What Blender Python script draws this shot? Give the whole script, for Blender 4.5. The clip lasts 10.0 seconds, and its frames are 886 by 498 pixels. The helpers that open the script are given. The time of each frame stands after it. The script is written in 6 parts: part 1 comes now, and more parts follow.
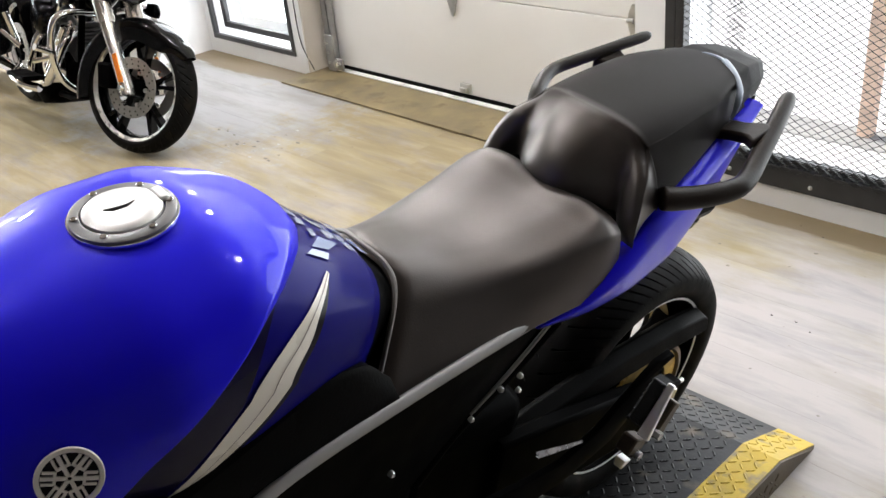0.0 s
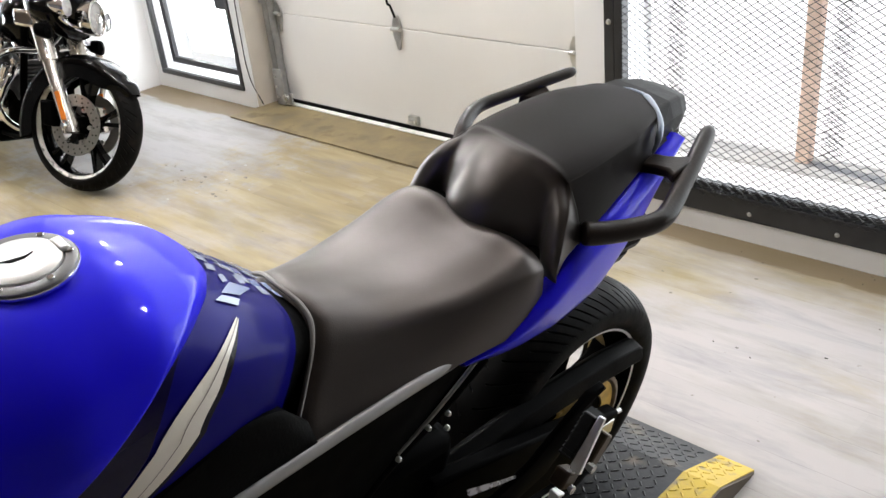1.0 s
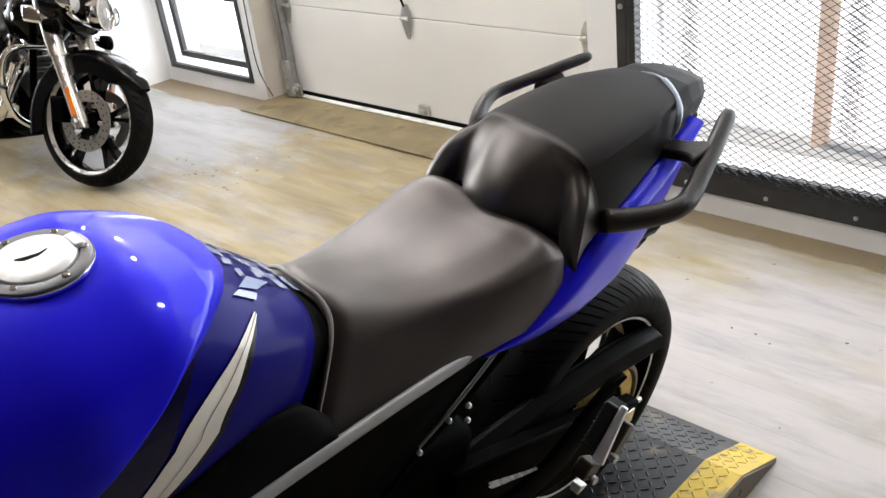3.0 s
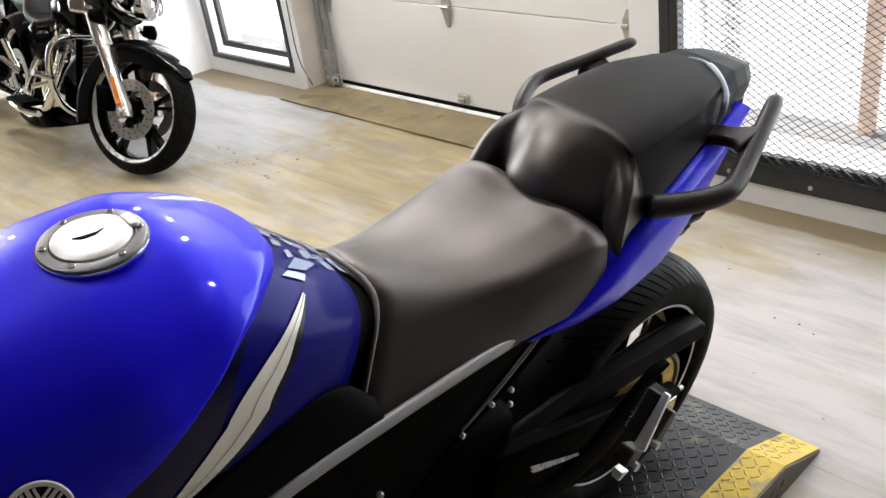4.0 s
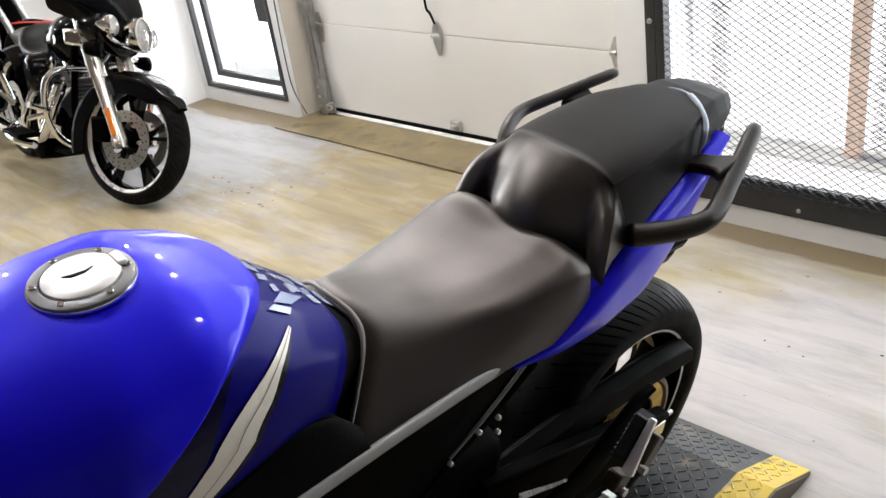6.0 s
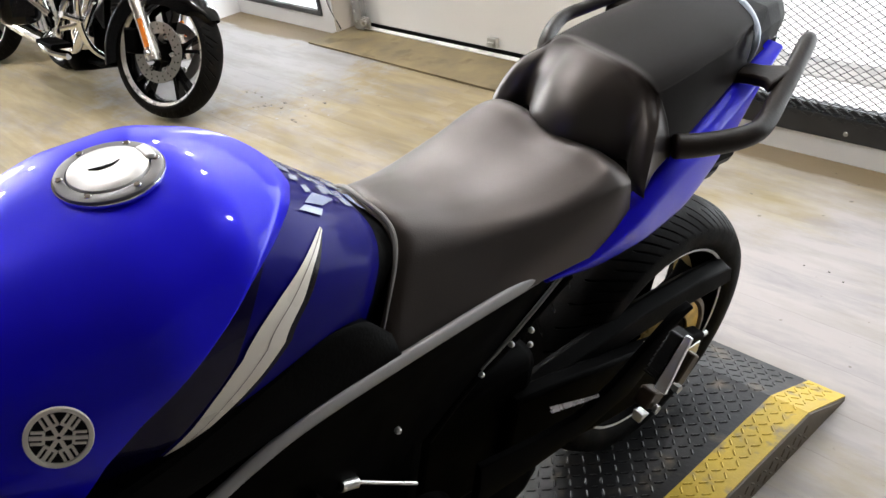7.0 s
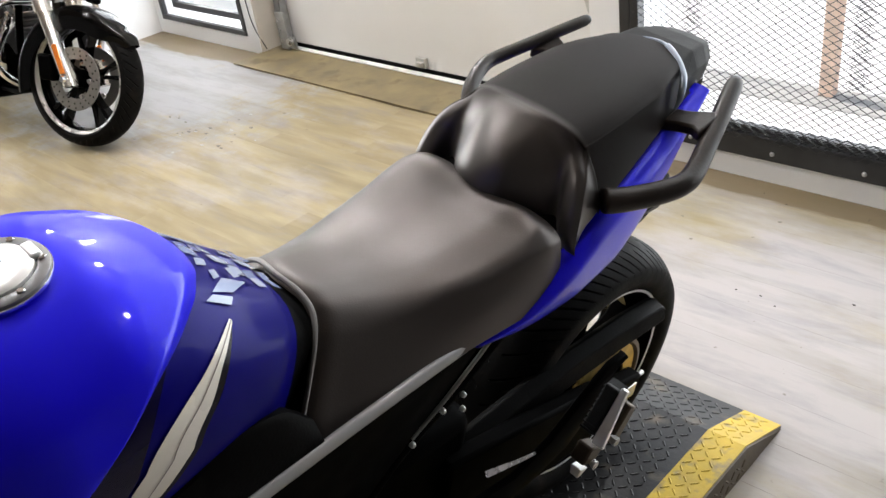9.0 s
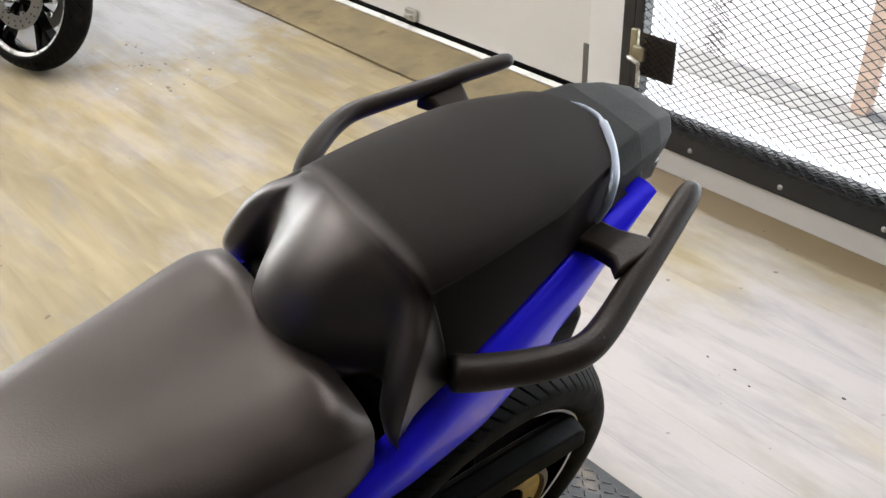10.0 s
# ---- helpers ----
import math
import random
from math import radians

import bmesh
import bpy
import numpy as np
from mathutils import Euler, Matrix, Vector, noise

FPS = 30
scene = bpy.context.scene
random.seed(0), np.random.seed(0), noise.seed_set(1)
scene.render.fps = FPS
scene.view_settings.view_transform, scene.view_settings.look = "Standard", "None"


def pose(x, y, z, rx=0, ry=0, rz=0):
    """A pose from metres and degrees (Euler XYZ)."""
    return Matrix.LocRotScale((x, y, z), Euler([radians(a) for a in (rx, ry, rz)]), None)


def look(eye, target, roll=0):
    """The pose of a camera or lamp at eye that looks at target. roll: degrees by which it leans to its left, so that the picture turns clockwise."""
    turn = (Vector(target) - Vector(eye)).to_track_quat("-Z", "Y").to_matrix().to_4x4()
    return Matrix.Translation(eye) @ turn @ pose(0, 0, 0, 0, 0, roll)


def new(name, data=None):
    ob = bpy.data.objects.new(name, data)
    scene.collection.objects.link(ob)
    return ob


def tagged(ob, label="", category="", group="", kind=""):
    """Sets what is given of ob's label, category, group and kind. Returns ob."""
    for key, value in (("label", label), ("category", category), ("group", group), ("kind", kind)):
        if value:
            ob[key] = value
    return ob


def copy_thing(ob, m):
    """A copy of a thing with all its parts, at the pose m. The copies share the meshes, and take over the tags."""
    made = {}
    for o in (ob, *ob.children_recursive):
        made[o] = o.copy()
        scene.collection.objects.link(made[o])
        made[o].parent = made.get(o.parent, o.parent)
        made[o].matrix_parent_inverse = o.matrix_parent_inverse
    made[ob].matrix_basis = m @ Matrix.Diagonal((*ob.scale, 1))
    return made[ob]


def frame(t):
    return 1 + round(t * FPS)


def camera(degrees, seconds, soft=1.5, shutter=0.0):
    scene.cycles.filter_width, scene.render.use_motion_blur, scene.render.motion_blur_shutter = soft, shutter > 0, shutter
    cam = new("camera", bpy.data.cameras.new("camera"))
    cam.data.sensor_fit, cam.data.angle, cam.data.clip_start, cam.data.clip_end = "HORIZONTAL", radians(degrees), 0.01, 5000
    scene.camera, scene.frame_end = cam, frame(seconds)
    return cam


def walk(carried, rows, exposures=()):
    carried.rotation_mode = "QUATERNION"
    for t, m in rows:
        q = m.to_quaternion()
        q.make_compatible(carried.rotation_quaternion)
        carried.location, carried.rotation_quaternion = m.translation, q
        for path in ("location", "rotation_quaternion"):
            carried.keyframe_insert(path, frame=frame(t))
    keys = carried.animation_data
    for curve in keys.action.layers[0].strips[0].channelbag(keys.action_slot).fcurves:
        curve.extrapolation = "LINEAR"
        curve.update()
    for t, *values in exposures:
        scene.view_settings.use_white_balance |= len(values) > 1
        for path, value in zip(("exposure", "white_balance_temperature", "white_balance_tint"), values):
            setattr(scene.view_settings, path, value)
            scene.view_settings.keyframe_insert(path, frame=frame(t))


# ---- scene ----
cam = camera(52.2, 10.0)
PATH = [
    (0, (0.753, 1.155, 1.592), (-0.511, 2.252, 0.692), -6.3),
    (0.5, (0.771, 1.193, 1.601), (-0.468, 2.346, 0.737), -7.0),
    (1, (0.792, 1.202, 1.601), (-0.432, 2.377, 0.746), -6.2),
    (1.5, (0.778, 1.214, 1.594), (-0.415, 2.404, 0.714), -6.0),
    (2, (0.768, 1.211, 1.593), (-0.435, 2.395, 0.721), -6.1),
    (3.5, (0.771, 1.203, 1.592), (-0.484, 2.329, 0.716), -8.4),
    (4, (0.769, 1.192, 1.589), (-0.515, 2.282, 0.710), -8.4),
    (4.5, (0.770, 1.190, 1.587), (-0.526, 2.269, 0.713), -8.4),
    (5, (0.787, 1.190, 1.603), (-0.520, 2.289, 0.770), -9.2),
    (5.2, (0.792, 1.188, 1.599), (-0.513, 2.285, 0.759), -8.9),
    (6.3, (0.796, 1.196, 1.609), (-0.494, 2.314, 0.774), -8.9),
    (6.5, (0.793, 1.184, 1.597), (-0.510, 2.257, 0.726), -7.8),
    (6.8, (0.783, 1.202, 1.573), (-0.471, 2.248, 0.601), -8.2),
    (7, (0.776, 1.201, 1.570), (-0.521, 2.201, 0.606), -9.2),
    (7.5, (0.750, 1.174, 1.572), (-0.601, 2.120, 0.629), -7.4),
    (7.8, (0.746, 1.156, 1.582), (-0.638, 2.064, 0.648), -5.2),
    (8, (0.739, 1.147, 1.590), (-0.642, 2.074, 0.672), -6.0),
    (8.2, (0.734, 1.124, 1.594), (-0.622, 2.059, 0.646), -6.0),
    (8.3, (0.718, 1.120, 1.594), (-0.625, 2.070, 0.644), -7.2),
    (8.5, (0.722, 1.109, 1.620), (-0.589, 2.180, 0.757), -8.7),
    (8.7, (0.720, 1.130, 1.616), (-0.503, 2.269, 0.712), -9.7),
    (8.9, (0.727, 1.214, 1.607), (-0.475, 2.335, 0.653), -9.3),
    (9, (0.725, 1.284, 1.610), (-0.485, 2.381, 0.639), -8.6),
    (9.2, (0.739, 1.411, 1.633), (-0.505, 2.500, 0.696), -6.3),
    (9.5, (0.711, 1.577, 1.651), (-0.517, 2.646, 0.672), -5.0),
    (9.7, (0.648, 1.665, 1.614), (-0.511, 2.622, 0.623), -6.7),
    (9.8, (0.620, 1.699, 1.593), (-0.542, 2.621, 0.575), -6.8),
    (9.9, (0.570, 1.764, 1.573), (-0.573, 2.693, 0.538), -4.4),
    (10, (0.528, 1.822, 1.575), (-0.595, 2.766, 0.532), -3.2),
]
walk(cam, [(t, look(eye, target, roll)) for t, eye, target, roll in PATH])

# ---- world and light ----
world = bpy.data.worlds.new("world")
scene.world = world
world.use_nodes = True
wn = world.node_tree
sky = wn.nodes.new("ShaderNodeTexSky")
sky.sky_type = 'NISHITA'
sky.sun_disc = False
sky.sun_elevation = radians(48)
sky.sun_rotation = radians(-80)
wn.nodes["Background"].inputs[1].default_value = 0.15
wn.links.new(sky.outputs[0], wn.nodes["Background"].inputs[0])

sun_data = bpy.data.lights.new("sun", 'SUN')
sun_data.energy = 5.0
sun_data.angle = radians(0.6)
sun_data.color = (1.0, 0.95, 0.88)
sun = new("sun", sun_data)
sun.matrix_world = look((-14, 14, 22), (0, 12, 0))
scene.view_settings.exposure = -0.2


def area_light(name, m, sx, sy, energy, color):
    d = bpy.data.lights.new(name, 'AREA')
    d.shape = 'RECTANGLE'
    d.size, d.size_y, d.energy, d.color = sx, sy, energy, color
    ob = new(name, d)
    ob.matrix_world = m
    return ob


# daylight that enters by the gate opening and by the window beside the door
area_light("gate_daylight", look((0.05, 4.24, 1.3), (0.05, -0.5, 0.4)), 2.4, 2.3, 82, (0.90, 0.96, 1.0))
area_light("window_daylight", look((-4.32, 4.27, 0.9), (-4.2, 0, 0.3)), 0.75, 1.4, 22, (0.93, 0.97, 1.0))

# fill light for the west side, set in an added, unseen window
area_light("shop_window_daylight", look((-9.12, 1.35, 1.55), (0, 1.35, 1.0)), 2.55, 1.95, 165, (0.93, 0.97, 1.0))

# the last two are extra lamps, added unseen to brighten the west end
LAMPS = [(-0.91, 0.96), (-1.23, 1.87), (0.19, 3.22), (-1.46, 3.53), (-2.77, 4.07), (-3.24, 3.47), (-4.22, 1.59), (-6.2, 2.2), (-7.4, 0.4)]
LAMP_WATTS = [24, 50, 42, 82, 55, 66, 76, 170, 120]
CEIL = 3.2

# ---- materials ----
def mat(name, color, rough=0.5, metal=0.0, coat=0.0, var=0.0, scale=6.0, bump=0.0, bscale=60.0, stain=None, spec=None, coords="Object"):
    """Principled surface with variation at two scales and a fine relief."""
    m = bpy.data.materials.new(name)
    m.use_nodes = True
    nt = m.node_tree
    b = nt.nodes["Principled BSDF"]
    b.inputs["Roughness"].default_value = rough
    b.inputs["Metallic"].default_value = metal
    b.inputs["Coat Weight"].default_value = coat
    b.inputs["Coat Roughness"].default_value = 0.03
    if spec is not None:
        b.inputs["Specular IOR Level"].default_value = spec
    b.inputs["Base Color"].default_value = (*color, 1)
    tc = nt.nodes.new("ShaderNodeTexCoord")
    if var:
        big = nt.nodes.new("ShaderNodeTexNoise")
        big.inputs["Scale"].default_value = scale
        big.inputs["Detail"].default_value = 6
        nt.links.new(tc.outputs[coords], big.inputs["Vector"])
        ramp = nt.nodes.new("ShaderNodeMapRange")
        ramp.inputs[1].default_value, ramp.inputs[2].default_value = 0.3, 0.7
        ramp.inputs[3].default_value, ramp.inputs[4].default_value = 1 - var, 1 + var
        nt.links.new(big.outputs[0], ramp.inputs[0])
        mul = nt.nodes.new("ShaderNodeVectorMath")
        mul.operation = 'SCALE'
        mul.inputs[0].default_value = color
        nt.links.new(ramp.outputs[0], mul.inputs["Scale"])
        last = mul.outputs[0]
        if stain:
            st = nt.nodes.new("ShaderNodeTexNoise")
            st.inputs["Scale"].default_value = stain[1]
            st.inputs["Detail"].default_value = 8
            nt.links.new(tc.outputs[coords], st.inputs["Vector"])
            sr = nt.nodes.new("ShaderNodeMapRange")
            sr.inputs[1].default_value, sr.inputs[2].default_value = 0.56, 0.72
            nt.links.new(st.outputs[0], sr.inputs[0])
            mx = nt.nodes.new("ShaderNodeMix")
            mx.data_type = 'RGBA'
            mx.inputs[7].default_value = (*stain[0], 1)
            nt.links.new(sr.outputs[0], mx.inputs[0])
            nt.links.new(last, mx.inputs[6])
            last = mx.outputs[2]
        nt.links.new(last, b.inputs["Base Color"])
        rr = nt.nodes.new("ShaderNodeMapRange")
        rr.inputs[1].default_value, rr.inputs[2].default_value = 0.3, 0.7
        rr.inputs[3].default_value, rr.inputs[4].default_value = max(0.0, rough * 0.8), min(1, rough * 1.2)
        nt.links.new(big.outputs[0], rr.inputs[0])
        nt.links.new(rr.outputs[0], b.inputs["Roughness"])
    if bump:
        fine = nt.nodes.new("ShaderNodeTexNoise")
        fine.inputs["Scale"].default_value = bscale
        fine.inputs["Detail"].default_value = 3
        nt.links.new(tc.outputs[coords], fine.inputs["Vector"])
        bp = nt.nodes.new("ShaderNodeBump")
        bp.inputs["Strength"].default_value = bump
        bp.inputs["Distance"].default_value = 0.002
        nt.links.new(fine.outputs[0], bp.inputs["Height"])
        nt.links.new(bp.outputs[0], b.inputs["Normal"])
    return m


def glow(name, color, strength):
    m = bpy.data.materials.new(name)
    m.use_nodes = True
    b = m.node_tree.nodes["Principled BSDF"]
    b.inputs["Base Color"].default_value = (*color, 1)
    b.inputs["Emission Color"].default_value = (*color, 1)
    b.inputs["Emission Strength"].default_value = strength
    return m


def glass_mat(name, color, rough=0.02):
    m = bpy.data.materials.new(name)
    m.use_nodes = True
    b = m.node_tree.nodes["Principled BSDF"]
    b.inputs["Base Color"].default_value = (*color, 1)
    b.inputs["Transmission Weight"].default_value = 1.0
    b.inputs["Roughness"].default_value = rough
    return m


def plank_mat():
    m = bpy.data.materials.new("worn_plank")
    m.use_nodes = True
    nt = m.node_tree
    b = nt.nodes["Principled BSDF"]
    b.inputs["Specular IOR Level"].default_value = 0.28
    geo = nt.nodes.new("ShaderNodeNewGeometry")
    info = nt.nodes.new("ShaderNodeObjectInfo")
    mp = nt.nodes.new("ShaderNodeMapping")
    mp.inputs["Scale"].default_value = (1.3, 9, 1)
    add = nt.nodes.new("ShaderNodeVectorMath")
    nt.links.new(geo.outputs["Position"], add.inputs[0])
    off = nt.nodes.new("ShaderNodeVectorMath")
    off.operation = 'SCALE'
    off.inputs[0].default_value = (0.9, 0.25, 0)
    nt.links.new(info.outputs["Random"], off.inputs["Scale"])
    nt.links.new(off.outputs[0], add.inputs[1])
    nt.links.new(add.outputs[0], mp.inputs[0])
    grain = nt.nodes.new("ShaderNodeTexNoise")
    grain.inputs["Scale"].default_value = 1.5
    grain.inputs["Detail"].default_value = 8
    grain.inputs["Distortion"].default_value = 0.6
    nt.links.new(mp.outputs[0], grain.inputs["Vector"])
    cr = nt.nodes.new("ShaderNodeValToRGB")
    cr.color_ramp.elements[0].position, cr.color_ramp.elements[0].color = 0.30, (0.300, 0.244, 0.138, 1)
    cr.color_ramp.elements[1].position, cr.color_ramp.elements[1].color = 0.66, (0.415, 0.346, 0.21, 1)
    nt.links.new(grain.outputs[0], cr.inputs[0])
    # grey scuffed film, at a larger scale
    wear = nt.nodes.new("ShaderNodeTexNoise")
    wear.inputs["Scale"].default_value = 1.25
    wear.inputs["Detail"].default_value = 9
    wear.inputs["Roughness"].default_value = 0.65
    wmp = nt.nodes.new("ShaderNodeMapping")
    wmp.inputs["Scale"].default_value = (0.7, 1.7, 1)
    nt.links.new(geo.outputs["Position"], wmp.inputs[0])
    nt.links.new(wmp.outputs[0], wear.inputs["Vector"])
    # the gate's glare is put into the colour: paler film towards the gate
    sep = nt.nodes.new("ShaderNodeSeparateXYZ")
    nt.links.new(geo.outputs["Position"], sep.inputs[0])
    gate_glare = nt.nodes.new("ShaderNodeMapRange")
    gate_glare.inputs[1].default_value, gate_glare.inputs[2].default_value = -1.9, -0.3
    gate_glare.inputs[3].default_value, gate_glare.inputs[4].default_value = -0.09, 0.125
    nt.links.new(sep.outputs[0], gate_glare.inputs[0])
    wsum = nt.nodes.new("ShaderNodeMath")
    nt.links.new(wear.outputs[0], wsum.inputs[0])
    nt.links.new(gate_glare.outputs[0], wsum.inputs[1])
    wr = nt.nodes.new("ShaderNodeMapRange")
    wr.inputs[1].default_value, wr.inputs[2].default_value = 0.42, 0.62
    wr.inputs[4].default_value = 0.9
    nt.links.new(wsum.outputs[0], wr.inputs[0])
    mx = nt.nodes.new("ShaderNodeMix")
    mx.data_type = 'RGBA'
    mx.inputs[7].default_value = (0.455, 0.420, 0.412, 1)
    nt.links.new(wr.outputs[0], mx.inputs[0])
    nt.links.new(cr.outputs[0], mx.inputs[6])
    # scraped, greyish white worn patch before the window
    ctr = nt.nodes.new("ShaderNodeVectorMath")
    ctr.operation = 'SUBTRACT'
    ctr.inputs[1].default_value = (-3.95, 3.62, 0)
    nt.links.new(geo.outputs["Position"], ctr.inputs[0])
    squash = nt.nodes.new("ShaderNodeVectorMath")
    squash.operation = 'MULTIPLY'
    squash.inputs[1].default_value = (0.95, 1.25, 0)
    nt.links.new(ctr.outputs[0], squash.inputs[0])
    dist = nt.nodes.new("ShaderNodeVectorMath")
    dist.operation = 'LENGTH'
    nt.links.new(squash.outputs[0], dist.inputs[0])
    near = nt.nodes.new("ShaderNodeMapRange")
    near.inputs[1].default_value, near.inputs[2].default_value = 1.45, 0.45
    near.inputs[3].default_value, near.inputs[4].default_value = -0.22, 0.28
    nt.links.new(dist.outputs["Value"], near.inputs[0])
    scrape = nt.nodes.new("ShaderNodeTexNoise")
    scrape.inputs["Scale"].default_value = 4.5
    scrape.inputs["Detail"].default_value = 10
    scrape.inputs["Roughness"].default_value = 0.7
    nt.links.new(geo.outputs["Position"], scrape.inputs["Vector"])
    both = nt.nodes.new("ShaderNodeMath")
    nt.links.new(scrape.outputs[0], both.inputs[0])
    nt.links.new(near.outputs[0], both.inputs[1])
    sm = nt.nodes.new("ShaderNodeMapRange")
    sm.inputs[1].default_value, sm.inputs[2].default_value = 0.46, 0.66
    sm.inputs[4].default_value = 0.88
    nt.links.new(both.outputs[0], sm.inputs[0])
    mx2 = nt.nodes.new("ShaderNodeMix")
    mx2.data_type = 'RGBA'
    mx2.inputs[7].default_value = (0.40, 0.405, 0.425, 1)
    nt.links.new(sm.outputs[0], mx2.inputs[0])
    nt.links.new(mx.outputs[2], mx2.inputs[6])
    # brown stains and small dark specks
    stn = nt.nodes.new("ShaderNodeTexNoise")
    stn.inputs["Scale"].default_value = 7.0
    stn.inputs["Detail"].default_value = 6
    smp = nt.nodes.new("ShaderNodeMapping")
    smp.inputs["Scale"].default_value = (0.8, 3.6, 1)
    nt.links.new(geo.outputs["Position"], smp.inputs[0])
    nt.links.new(smp.outputs[0], stn.inputs["Vector"])
    stn.inputs["Scale"].default_value = 1.5
    stn.inputs["Roughness"].default_value = 0.62
    str_ = nt.nodes.new("ShaderNodeMapRange")
    str_.inputs[1].default_value, str_.inputs[2].default_value = 0.48, 0.70
    str_.inputs[4].default_value = 0.5
    nt.links.new(stn.outputs[0], str_.inputs[0])
    mx3 = nt.nodes.new("ShaderNodeMix")
    mx3.data_type = 'RGBA'
    mx3.inputs[7].default_value = (0.21, 0.184, 0.125, 1)
    nt.links.new(str_.outputs[0], mx3.inputs[0])
    nt.links.new(mx2.outputs[2], mx3.inputs[6])
    # grey smudges and tyre dirt, cloudy
    smu = nt.nodes.new("ShaderNodeTexNoise")
    smu.inputs["Scale"].default_value = 3.4
    smu.inputs["Detail"].default_value = 9
    smu.inputs["Roughness"].default_value = 0.66
    smu.inputs["Distortion"].default_value = 0.5
    smm = nt.nodes.new("ShaderNodeMapping")
    smm.inputs["Scale"].default_value = (0.6, 2.8, 1)
    nt.links.new(geo.outputs["Position"], smm.inputs[0])
    nt.links.new(smm.outputs[0], smu.inputs["Vector"])
    smr = nt.nodes.new("ShaderNodeMapRange")
    smr.inputs[1].default_value, smr.inputs[2].default_value = 0.50, 0.70
    smr.inputs[4].default_value = 0.55
    nt.links.new(smu.outputs[0], smr.inputs[0])
    mx5 = nt.nodes.new("ShaderNodeMix")
    mx5.data_type = 'RGBA'
    mx5.inputs[7].default_value = (0.245, 0.235, 0.245, 1)
    nt.links.new(smr.outputs[0], mx5.inputs[0])
    nt.links.new(mx3.outputs[2], mx5.inputs[6])
    # brown dirt swept against the kerb below the gate
    krb = nt.nodes.new("ShaderNodeMapRange")
    krb.inputs[1].default_value, krb.inputs[2].default_value = 3.90, 3.99
    krb.inputs[3].default_value, krb.inputs[4].default_value = -0.30, 0.26
    nt.links.new(sep.outputs[1], krb.inputs[0])
    ksum = nt.nodes.new("ShaderNodeMath")
    nt.links.new(krb.outputs[0], ksum.inputs[0])
    nt.links.new(stn.outputs[0], ksum.inputs[1])
    kmr = nt.nodes.new("ShaderNodeMapRange")
    kmr.inputs[1].default_value, kmr.inputs[2].default_value = 0.50, 0.60
    kmr.inputs[4].default_value = 0.88
    nt.links.new(ksum.outputs[0], kmr.inputs[0])
    mx6 = nt.nodes.new("ShaderNodeMix")
    mx6.data_type = 'RGBA'
    mx6.inputs[7].default_value = (0.20, 0.15, 0.085, 1)
    nt.links.new(kmr.outputs[0], mx6.inputs[0])
    nt.links.new(mx5.outputs[2], mx6.inputs[6])
    spk = nt.nodes.new("ShaderNodeTexNoise")
    spk.inputs["Scale"].default_value = 26.0
    spk.inputs["Detail"].default_value = 2
    nt.links.new(geo.outputs["Position"], spk.inputs["Vector"])
    spr = nt.nodes.new("ShaderNodeMapRange")
    spr.inputs[1].default_value, spr.inputs[2].default_value = 0.725, 0.77
    spr.inputs[4].default_value = 0.6
    nt.links.new(spk.outputs[0], spr.inputs[0])
    mx4 = nt.nodes.new("ShaderNodeMix")
    mx4.data_type = 'RGBA'
    mx4.inputs[7].default_value = (0.10, 0.085, 0.06, 1)
    nt.links.new(spr.outputs[0], mx4.inputs[0])
    nt.links.new(mx6.outputs[2], mx4.inputs[6])
    # each plank a little lighter or darker
    pr = nt.nodes.new("ShaderNodeMapRange")
    pr.inputs[3].default_value, pr.inputs[4].default_value = 0.975, 1.025
    nt.links.new(info.outputs["Random"], pr.inputs[0])
    sc = nt.nodes.new("ShaderNodeVectorMath")
    sc.operation = 'SCALE'
    nt.links.new(mx4.outputs[2], sc.inputs[0])
    nt.links.new(pr.outputs[0], sc.inputs["Scale"])
    nt.links.new(sc.outputs[0], b.inputs["Base Color"])
    rg = nt.nodes.new("ShaderNodeMapRange")
    rg.inputs[1].default_value, rg.inputs[2].default_value = 0.35, 0.7
    rg.inputs[3].default_value, rg.inputs[4].default_value = 0.62, 0.48
    nt.links.new(wear.outputs[0], rg.inputs[0])
    nt.links.new(rg.outputs[0], b.inputs["Roughness"])
    bp = nt.nodes.new("ShaderNodeBump")
    bp.inputs["Strength"].default_value = 0.12
    bp.inputs["Distance"].default_value = 0.002
    nt.links.new(grain.outputs[0], bp.inputs["Height"])
    nt.links.new(bp.outputs[0], b.inputs["Normal"])
    return m


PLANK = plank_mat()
SLAB = mat("floor_underlay", (0.22, 0.18, 0.13), 0.8, var=0.2)
WALL = mat("white_wall_paint", (0.86, 0.86, 0.86), 0.55, var=0.03, scale=3, bump=0.15, bscale=40)
CEILM = mat("dark_ceiling", (0.15, 0.115, 0.09), 0.8, var=0.2, scale=2)
GREYWALL = mat("grey_wall_paint", (0.12, 0.116, 0.112), 0.7, var=0.08, scale=3, bump=0.2)
REVEAL = mat("reveal_paint", (0.62, 0.57, 0.50), 0.6, var=0.08, scale=5, bump=0.2)
DOORM = mat("door_panel_paint", (0.81, 0.80, 0.775), 0.45, var=0.03, scale=2, bump=0.25, bscale=140)
BOARD = mat("ply_board", (0.225, 0.178, 0.095), 0.6, var=0.32, scale=6, bump=0.35, bscale=50, stain=((0.13, 0.095, 0.05), 7))
BLACKSTEEL = mat("black_steel", (0.035, 0.035, 0.037), 0.42, 0.3, var=0.25, scale=12, bump=0.2)
MESHM = mat("black_mesh", (0.03, 0.03, 0.03), 0.45, 0.4, var=0.2, scale=20)
